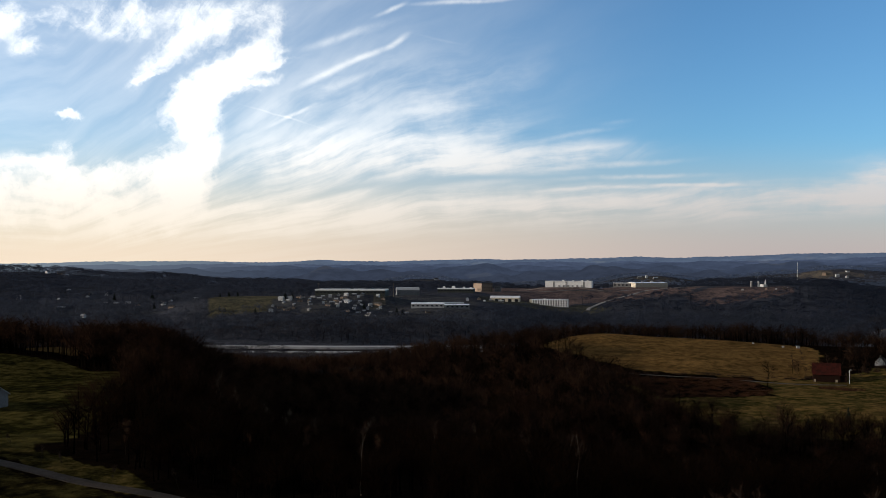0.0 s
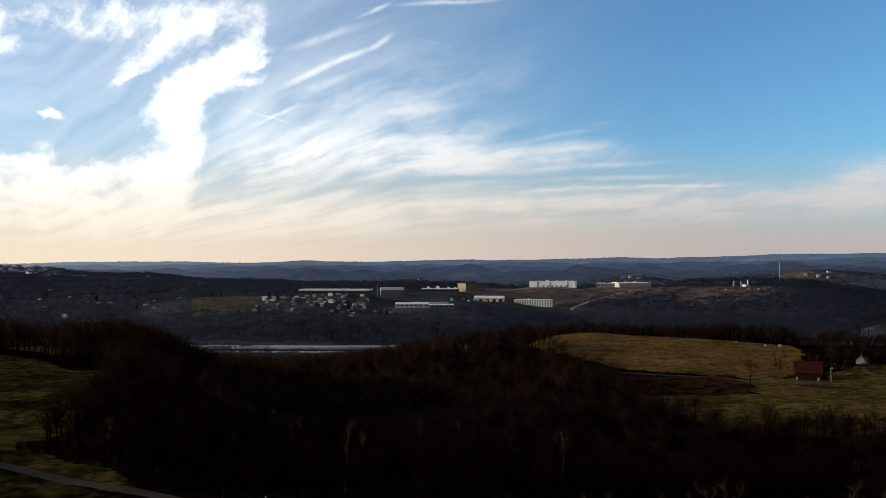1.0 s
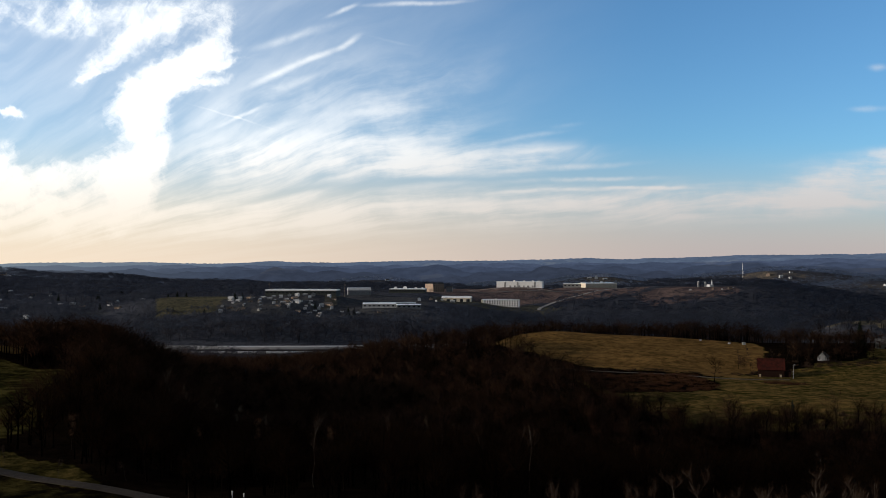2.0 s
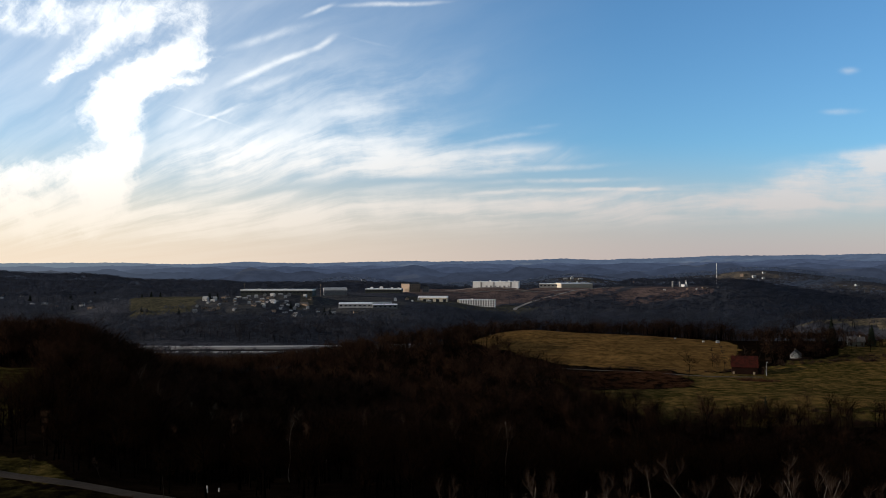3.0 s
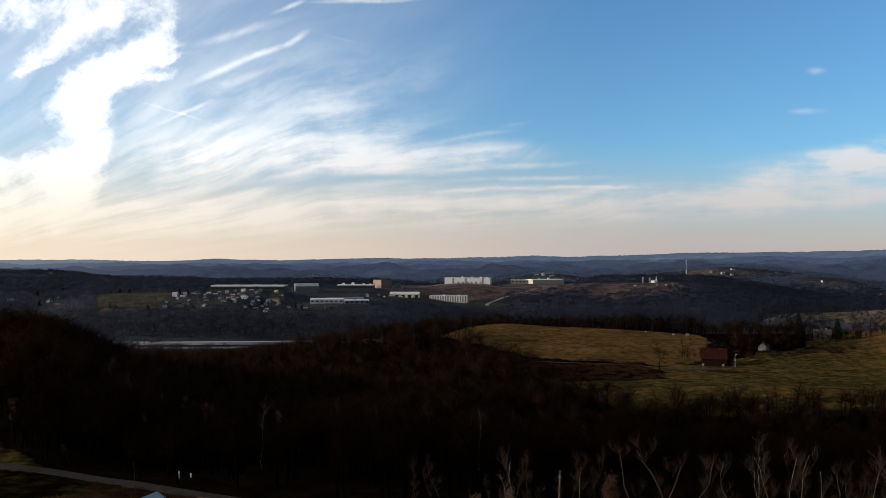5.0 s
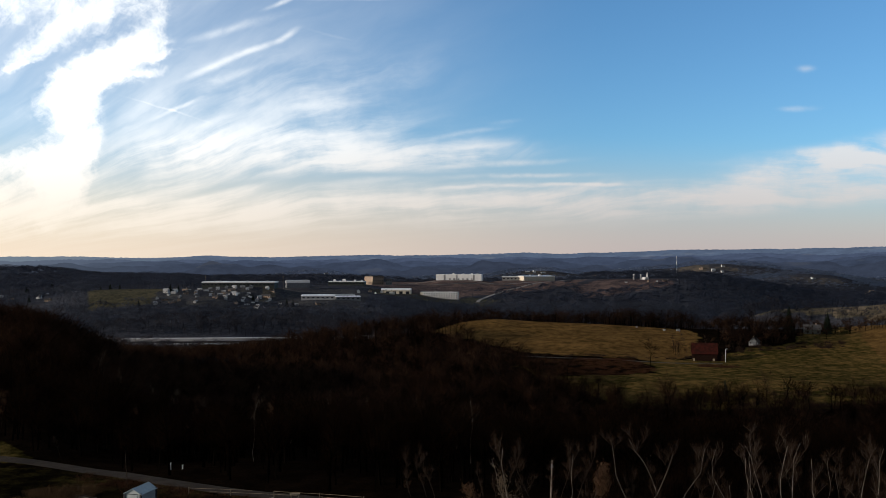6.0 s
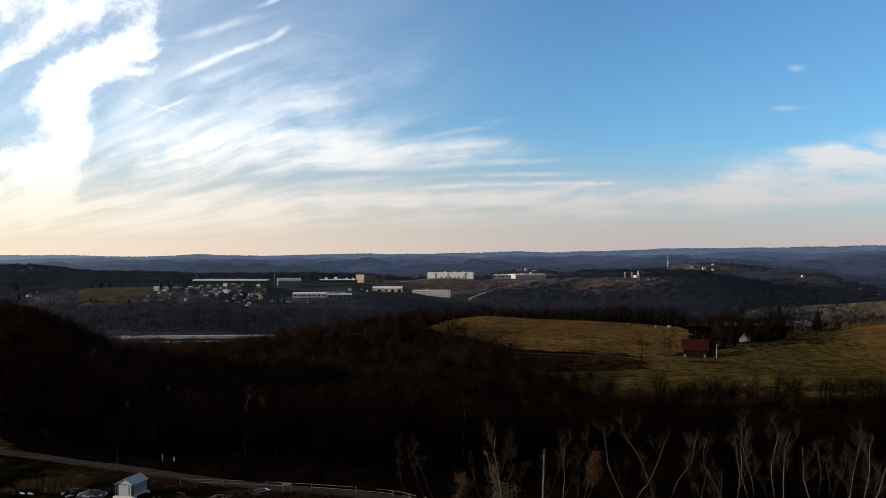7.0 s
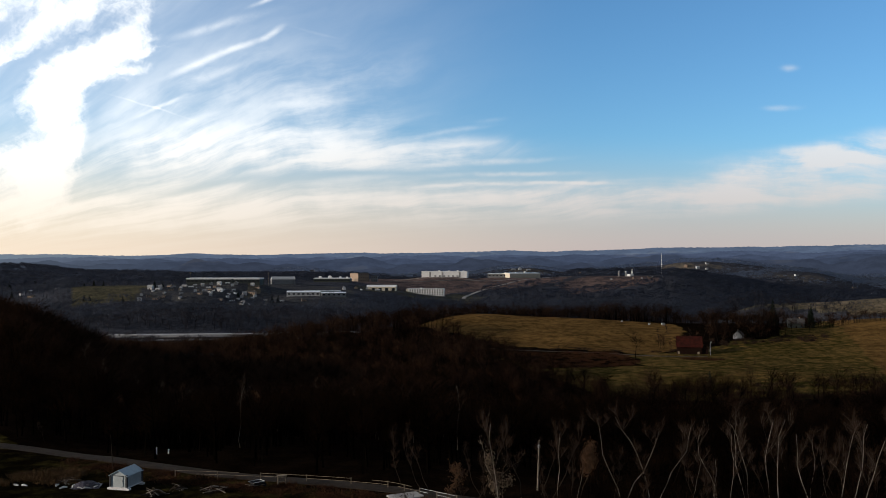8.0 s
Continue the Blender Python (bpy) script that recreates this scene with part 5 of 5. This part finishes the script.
def build_trees():
    # single pale trunks: place, height, seed, lean, lowest limb, limbs
    pale = [bare_tree(x, y, h, seed, PALE_BARK, "tall bare tree with pale bark beside the lane" if h > 14 else "slender bare tree with pale bark beside the lane", lean, fork=fork, twigs=int(h * 22), limbs=limbs)
            for x, y, h, seed, lean, fork, limbs in (
                (52.9, 115.7, 12.3, 201, -0.22, 0.50, 4), (56.4, 121.2, 14.3, 202, 0.00, 0.45, 5), (59.8, 118.8, 17.5, 203, 0.02, 0.55, 5), (59.9, 116.7, 18.4, 204, 0.09, 0.50, 6), (64.7, 114.1, 15.9, 205, 0.07, 0.50, 4),
                (66.1, 111.8, 16.5, 206, 0.12, 0.50, 6), (67.9, 109.6, 17.4, 207, 0.24, 0.50, 5), (67.9, 105.5, 15.6, 208, 0.34, 0.40, 4), (49.7, 122.2, 10.9, 209, 0.10, 0.50, 3), (33.8, 130.4, 13.8, 210, 0.06, 0.50, 3),
                (20.9, 118.1, 19.5, 211, 0.10, 0.40, 7), (41.1, 125.4, 16.1, 212, 0.04, 0.60, 3), (48.5, 132.4, 15.9, 213, 0.00, 0.70, 3), (60.8, 124.7, 15.4, 214, 0.00, 0.50, 5), (71.7, 117.1, 17.6, 215, 0.10, 0.45, 6))]
    rng = random.Random(3)
    spots = [(57, 127), (64, 131), (73, 129), (84, 126), (92, 124), (100, 122), (50, 133), (37, 134), (108, 118), (78, 133), (88, 131), (46, 138)]
    for x, y in spots:
        k = rng.choice(pale)
        s = rng.uniform(0.62, 0.92)
        copy_thing(k, pose(x, y, ground_at(x, y), 0, 0, rng.uniform(0, 360)) @ Matrix.Diagonal((s, s, s, 1)))
    for k in range(22):
        a, r = radians(rng.uniform(-6, 34)), rng.uniform(205, 340)
        x, y = r * math.sin(a), r * math.cos(a)
        s = rng.uniform(0.7, 1.05)
        copy_thing(rng.choice(pale), pose(x, y, ground_at(x, y), 0, 0, rng.uniform(0, 360)) @ Matrix.Diagonal((s, s, s, 1)))
    # dark bare trees with fewer pale limbs
    dark = [bare_tree(-94.5, 213, 5.6, 111, BARK_PLAIN, "small dark bare tree on the grass verge", twigs=260),
            bare_tree(28, 128, 14, 112, BARK_PLAIN, "bare grey-barked tree beside the lane"),
            bare_tree(34, 142, 12, 113, BARK_PLAIN, "bare grey-barked tree beside the lane")]
    for x, y, s in ((-88, 210.5, 1.0), (-73, 200, 0.95), (-58, 200, 0.9), (-110, 232, 0.8)):
        copy_thing(dark[0], pose(x, y, ground_at(x, y), 0, 0, rng.uniform(0, 360)) @ Matrix.Diagonal((s, s, s, 1)))
    for k in range(40):
        x, y = rng.uniform(12, 110), rng.uniform(108, 142)
        if abs(y - 125) < 3 and x < 22 or x < 44 and y < 118:
            continue
        s = rng.uniform(0.6, 1.0)
        copy_thing(rng.choice(dark[1:]), pose(x, y, ground_at(x, y), 0, 0, rng.uniform(0, 360)) @ Matrix.Diagonal((s, s, s, 1)))
    # trees that keep dry leaves
    bare_tree(23.5, 125.8, 14.5, 121, PALE_BARK, "leaning pale tree with tan dry leaves", 0.16, 900, PALE_LEAF, 0.3, 200)
    bare_tree(37.5, 131.9, 11.5, 122, BARK_PLAIN, "slim tree with rust-brown dry leaves", 0.0, 1700, DRY_LEAF, 0.2, 200)
    bare_tree(19, 141, 6.0, 123, BARK_PLAIN, "shrubby tree with rust-brown dry leaves", 0.0, 700, DRY_LEAF, 0.1, 200)
    for x, y, h, sd in ((-79, 196 + 30, 9, 131), (-36, 240, 15, 132), (-52, 262, 15, 133), (-20, 236, 14, 134), (60, 210, 13, 135)):
        bare_tree(x, y, h, sd, BARK_PLAIN, "bare oak holding brown dry leaves", 0.0, 700, DRY_LEAF, 0.3, 160)
    for k, (x, y) in enumerate(((-62, 352), (-54, 366), (-70, 372), (-48, 350), (-78, 358), (-84, 340), (-30, 338), (12, 320))):
        bare_tree(x, y, 15, 140 + k, BARK_PLAIN, "bare oak holding tan dry leaves", 0.0, 500, PALE_LEAF, 0.4, 120)
    # bare trees round the farm
    for x, y, s in ((214, 545, 0.95), (222, 552, 1.05), (232, 548, 0.95), (241, 552, 1.0), (250, 545, 0.9), (258, 548, 0.7), (246, 536, 0.6), (300, 560, 0.75), (308, 566, 0.8), (316, 566, 0.7), (292, 556, 0.55), (262, 536, 0.5), (275, 540, 0.5), (285, 585, 0.9)):
        copy_thing(dark[1], pose(x, y, ground_at(x, y), 0, 0, rng.uniform(0, 360)) @ Matrix.Diagonal((s, s, s, 1)))


build_trees()


# ------------------------------------------------------------------ brush and weeds
def brush(name, spots, seed, mat, label, category="brush"):
    """Tangled low scrub: many thin stems fanning from the ground. spots: x, y, reach, height, stems."""
    rng = np.random.RandomState(seed)
    V = []
    for x, y, reach, h, n in spots:
        bx, by = x + rng.normal(size=n) * reach * 0.5, y + rng.normal(size=n) * reach * 0.5
        bz = height(bx, by) - 0.1
        tip = np.stack([bx + rng.normal(size=n) * h * 0.45, by + rng.normal(size=n) * h * 0.45, bz + rng.uniform(0.35, 1.0, n) * h], -1)
        a = np.stack([bx, by, bz], -1)
        s = rng.normal(size=(n, 3)) * 0.026 * h**0.5
        V.append(np.stack([a - s, a + s, tip], 1).reshape(-1, 3))
    V = np.concatenate(V)
    ob = arrays(name, V, np.arange(len(V)).reshape(-1, 3), [mat])
    return tagged(ob, label, category, kind="stuff")


RUST_WEED = material("rust_brown_weeds", (0.060, 0.025, 0.011), (0.030, 0.014, 0.007), 3.0, 0.95, spec=0.1)
TAN_WEED = material("tan_dry_weeds", (0.105, 0.062, 0.028), (0.050, 0.030, 0.014), 3.0, 0.95, spec=0.1)


def build_brush():
    rng = np.random.RandomState(12)
    lane = lambda x: np.interp(x, LANE[:, 0], LANE[:, 1])
    spots = []
    for k in range(260):
        x = rng.uniform(-48, 30)
        spots.append((x, lane(x) - rng.uniform(2.6, 11.0), 1.6, rng.uniform(0.3, 1.0), 110))
    brush("roadside_weeds", spots, 1, RUST_WEED, "rust-brown dead weeds along the lane")
    spots = [(-48 + rng.uniform(-7, 6), 163 + rng.uniform(-3, 6), 1.2, rng.uniform(0.5, 1.5), 120) for k in range(46)]
    brush("dry_weeds", spots, 2, TAN_WEED, "tan dead weeds behind the yard")
    spots = [(rng.uniform(102, 178), rng.uniform(456, 534), 2.4, rng.uniform(0.9, 2.2), 110) for k in range(330)]
    spots = [p for p in spots if inside(np.array([p[0]]), np.array([p[1]]), BRUSH_BANK)[0]]
    spots += [(213 + rng.normal() * 6, 487 + rng.normal() * 4, 1.8, rng.uniform(1.2, 2.4), 160) for k in range(22)]
    brush("bank_brush", spots, 3, RUST_WEED, "dark bare brush on the bank below the hay field")
    spots = [(rng.uniform(215, 330), rng.uniform(536, 556), 2.0, rng.uniform(1.2, 3.0), 130) for k in range(60)]
    brush("hedge_brush", spots, 4, TWIG_NEAR, "bare hedge brush round the farm")
    spots = []
    for k in range(70):
        t = rng.uniform(0, 1)
        spots.append((96 + 140 * t, 556 - 26 * t + rng.uniform(-2, 5), 1.5, rng.uniform(0.8, 1.8), 90))
    brush("ditch_brush", spots, 5, TWIG_NEAR, "dark weeds in the ditch along the farm track")
    spots = [(rng.uniform(120, 320), rng.uniform(346, 385), 2.5, rng.uniform(1.2, 3.4), 110) for k in range(170)]
    brush("wood_edge_brush", spots, 6, TWIG_NEAR, "scrub at the lower edge of the pasture")


build_brush()


# ------------------------------------------------------------------ the yard
def build_yard():
    z = ground_at(-34, 154)
    # garden shed on skids
    e = empty("garden_shed", pose(-33.8, 154.6, z, 0, 0, -21), "white garden shed with dark corner trim on skids", "shed")
    w, d, h, rise = 3.0, 4.5, 1.95, 0.75
    bm = bmesh.new()
    box(bm, -w / 2, w / 2, 0, d, 0.45, h + 0.45)
    for y in (0, d):
        a, b, c = bm.verts.new((-w / 2, y, h + 0.45)), bm.verts.new((w / 2, y, h + 0.45)), bm.verts.new((0, y, h + 0.45 + rise))
        bm.faces.new((a, b, c))
    part("wall", bm, SHED_WHITE, e)
    for s in (-1, 1):
        bm = bmesh.new()
        x0, z0, z1 = s * (w / 2 + 0.22), h + 0.45 - 0.2, h + 0.45 + rise
        for i in range(7):
            y0, y1 = -0.2 + i * (d + 0.4) / 7, -0.2 + (i + 0.95) * (d + 0.4) / 7
            lo = [bm.verts.new(p) for p in ((x0, y0, z0 + 0.03), (x0, y1, z0 + 0.03), (0.0, y1, z1 + 0.03), (0.0, y0, z1 + 0.03))]
            hi = [bm.verts.new(v.co + Vector((0, 0, 0.07))) for v in lo]
            bm.faces.new(lo)
            bm.faces.new(hi[::-1])
            for k in range(4):
                bm.faces.new((lo[k], hi[k], hi[(k + 1) % 4], lo[(k + 1) % 4]))
        part("roof_panel", bm, SHED_ROOF, e)
    for x in (-w / 2, w / 2):
        for y in (0, d):
            part("corner_trim", boxes((x - 0.15, x + 0.15, y - 0.15, y + 0.15, 0.45, h + 0.5)), TRIM_DARK, e, "dark corner trim")
    door = part("door", boxes((-0.85, 0.85, -0.07, -0.02, 0.5, 2.2)), SHED_WHITE, e)
    part("door_trim", boxes((-0.95, 0.95, -0.06, -0.02, 2.22, 2.32)), TRIM_DARK, door)
    part("latch", boxes((0.62, 0.74, -0.11, -0.07, 1.4, 1.62)), GALV, door)
    for y in (0.2, d - 0.2):
        part("skid", boxes((-w / 2 - 0.5, w / 2 + 0.5, y - 0.35, y + 0.35, -0.1, 0.28)), WHITE_OLD, e, "pale timber skid")
    part("floor_frame", boxes((-w / 2 - 0.15, w / 2 + 0.15, -0.15, d + 0.15, 0.28, 0.447)), WHITE_OLD, e)
    # heap under a torn tarpaulin
    e = empty("tarpaulin_heap", pose(-39.5, 157.5, z), "dark junk heap under a torn pale tarpaulin", "tarpaulin")
    rng = random.Random(2)
    n = 14
    bm = bmesh.new()
    grid = [[bm.verts.new(((i / n - 0.5) * 4.6, (j / n - 0.5) * 3.6, 0.9 * max(0, 1 - (2 * i / n - 1) ** 2) * max(0, 1 - (2 * j / n - 1) ** 2) + rng.uniform(-0.08, 0.14))) for j in range(n + 1)] for i in range(n + 1)]
    for i in range(n):
        for j in range(n):
            bm.faces.new((grid[i][j], grid[i + 1][j], grid[i + 1][j + 1], grid[i][j + 1]))
    part("cover_sheet", bm, TARP, e)
    for k in range(9):
        a = k * math.tau / 9 + rng.uniform(-0.2, 0.2)
        x, y = 2.2 * math.cos(a), 1.7 * math.sin(a)
        bm = bmesh.new()
        tx, ty, bend = -math.sin(a), math.cos(a), rng.uniform(-0.25, 0.25)
        tube(bm, [(x - tx * 0.7, y - ty * 0.6, 0.10), (x - tx * 0.2 + bend, y - ty * 0.2, 0.30), (x + tx * 0.3, y + ty * 0.3 + bend, 0.24), (x + tx * 0.8, y + ty * 0.6, 0.08)], [0.04, 0.13, 0.10, 0.03], 6)
        part("folded_edge", bm, WHITE_OLD, e, "pale folded sheet edge")
    # piles of cut branches
    for x, y, s, seed in ((-27.5, 150.5, 1.0, 4), (-18, 151.5, 1.15, 5), (-24, 153, 0.7, 6), (-44, 161, 1.2, 7)):
        e = empty("branch_pile", pose(x, y, ground_at(x, y)), "pile of cut pale branches on the grass", "branches", "branch piles")
        r = random.Random(seed)
        for k in range(16):
            a, t = r.uniform(0, math.tau), r.uniform(0.05, 0.9)
            dx, dy = math.cos(a) * s * 1.9, math.sin(a) * s * 1.2
            bm = bmesh.new()
            ox, oy = r.uniform(-0.7, 0.7) * s, r.uniform(-0.5, 0.5) * s
            tube(bm, [(ox - dx, oy - dy, 0.08), (ox, oy, t), (ox + dx * 0.9, oy + dy, r.uniform(0.1, 1.0))], [0.09, 0.08, 0.03], 5)
            part("branch", bm, PALE_BARK if k % 3 == 0 else BARK_PLAIN, e)
    # wheelbarrow
    e = empty("wheelbarrow", pose(-11.5, 152.8, ground_at(-11.5, 152.8), 0, 0, 35), "overturned dark wheelbarrow with a pale rim", "wheelbarrow")
    bm = bmesh.new()
    lo = [bm.verts.new((x, y, 0.45)) for x, y in ((-0.6, -0.5), (0.6, -0.5), (0.6, 0.5), (-0.6, 0.5))]
    hi = [bm.verts.new((x, y, 1.1)) for x, y in ((-1.0, -0.8), (1.1, -0.8), (1.1, 0.8), (-1.0, 0.8))]
    bm.faces.new(lo[::-1])
    for k in range(4):
        bm.faces.new((lo[k], lo[(k + 1) % 4], hi[(k + 1) % 4], hi[k]))
    part("tray", bm, TRIM_DARK, e)
    bm = bmesh.new()
    tube(bm, [(-1.0, -0.8, 1.1), (1.1, -0.8, 1.1), (1.1, 0.8, 1.1), (-1.0, 0.8, 1.1)], [0.07] * 4, 5)
    part("rim", bm, WHITE_OLD, e, "pale rolled rim")
    for y in (-0.5, 0.5):
        bm = bmesh.new()
        tube(bm, [(1.5, y * 0.3, 0.4), (0, y, 0.5), (-1.7, y * 1.2, 0.75)], [0.05] * 3, 5)
        part("handle", bm, PLANK, e)
    bm = bmesh.new()
    tube(bm, [(1.5, -0.1, 0.35), (1.5, 0.1, 0.35)], [0.35, 0.35], 12)
    part("wheel", bm, WINDOW, e)
    # wooden stand by the fence
    e = empty("wooden_stand", pose(-7.4, 154.2, ground_at(-7.4, 154.2), 0, 0, 8), "small weathered wooden stand by the fence", "stand")
    for x in (-0.62, 0.62):
        for y in (-0.3, 0.3):
            part("leg", boxes((x - 0.07, x + 0.07, y - 0.07, y + 0.07, -0.1, 1.5)), PLANK, e)
    part("top", boxes((-0.8, 0.8, -0.45, 0.45, 1.5, 1.66)), PLANK, e)
    part("stretcher", boxes((-0.55, 0.55, -0.36, -0.30, 0.6, 0.72)), PLANK, e)
    # rail fence along the lane
    e = empty("rail_fence", Matrix(), "pale two-rail fence along the lane", "fence")
    line = along([(-26, 162.5), (-14, 159.2), (-1.5, 155.0), (9.5, 149.8), (13.5, 145.8), (17.5, 141.5), (22, 136.5)], 40)
    hs = height(line[:, 0], line[:, 1])
    bm = boxes((-0.06, 0.06, -0.06, 0.06, -0.4, 1.25))
    post = part("post", bm, PLANK, e)
    post.location = (line[0, 0], line[0, 1], hs[0])
    for (x, y), hz in zip(line[4::4], hs[4::4]):
        shared("post", post, e, (x, y, hz))
    for zz, step in ((1.12, 0.0), (0.62, 0.0)):
        for i in range(0, 38, 2):
            if (i * 7 + int(zz * 10)) % 10 in (3, 6):
                continue
            bm = bmesh.new()
            tube(bm, [(*line[i], hs[i] + zz), (*line[i + 2], hs[i + 2] + zz)], [0.03, 0.03], 5)
            part("rail", bm, WHITE_OLD if i > 26 else PLANK, e)
    # pale slab at the end of the fence
    e = empty("concrete_slab", pose(12.4, 143.8, ground_at(12.4, 143.8), 0, 0, 20), "pale concrete slab in the grass", "slab")
    part("slab_body", boxes((-2.6, 2.6, -1.6, 1.6, -0.2, 0.22)), CONCRETE, e)
    # utility pole with an insulator
    e = empty("utility_pole", pose(34.2, 145, ground_at(34.2, 145), 0, 2, 0), "slim weathered utility pole beside the lane", "pole", "utility poles")
    bm = bmesh.new()
    tube(bm, [(0, 0, -0.5), (0, 0, 8.2)], [0.14, 0.10], 8)
    part("pole", bm, POLE_WOOD, e)
    part("bracket", boxes((-0.35, 0.35, -0.06, 0.06, 7.0, 7.12)), POLE_WOOD, e)
    bm = bmesh.new()
    tube(bm, [(-0.05, -0.15, 7.0), (-0.05, -0.15, 7.5)], [0.16, 0.12], 8)
    part("insulator", bm, WHITE_OLD, e)
    # thin leaning post and a marker
    e = empty("leaning_post", pose(-38.0, 171 - 1.0, ground_at(-38, 170), 0, -4, 0), "thin leaning wooden post beside the lane", "post")
    bm = bmesh.new()
    tube(bm, [(0, 0, -0.3), (0, 0, 6.2)], [0.07, 0.035], 6)
    part("shaft", bm, BARK_PLAIN, e)
    for x, y, h in ((-33.0, 185, 1.3), (-31, 187, 0.7)):
        e = empty("marker_post", pose(x, y, ground_at(x, y)), "short white marker post at the wood edge", "marker", "marker posts")
        bm = bmesh.new()
        tube(bm, [(0, 0, -0.2), (0, 0, h)], [0.14, 0.12], 6)
        part("shaft", bm, WHITE, e)
        part("cap", boxes((-0.16, 0.16, -0.16, 0.16, h, h + 0.1)), WHITE, e)
    # scraps on the grass
    rng = random.Random(6)
    for x, y in ((-51.5, 160), (-50, 159.5), (-44.5, 158.8), (-43, 157)):
        e = empty("scrap", pose(x, y, ground_at(x, y), 0, 0, rng.uniform(0, 180)), "pale scrap lying on the dark grass", "scrap", "scraps in the yard")
        bm = bmesh.new()
        tube(bm, [(-0.7, 0, 0.1), (0, 0.1, 0.16), (0.6, -0.05, 0.08)], [0.12, 0.2, 0.1], 5)
        part("piece", bm, WHITE_OLD, e)


SHED_WHITE = material("shed_white_paint", (0.42, 0.47, 0.48), (0.34, 0.38, 0.39), 1.2, 0.6)
SHED_ROOF = material("shed_metal_roof", (0.46, 0.56, 0.60), (0.38, 0.47, 0.51), 1.5, 0.4, metal=0.1)
TRIM_DARK = material("dark_trim_paint", (0.025, 0.028, 0.034), (0.018, 0.020, 0.024), 1.0, 0.6)
TARP = material("torn_dark_tarpaulin", (0.020, 0.018, 0.026), (0.10, 0.09, 0.11), 1.1, 0.5)
build_yard()
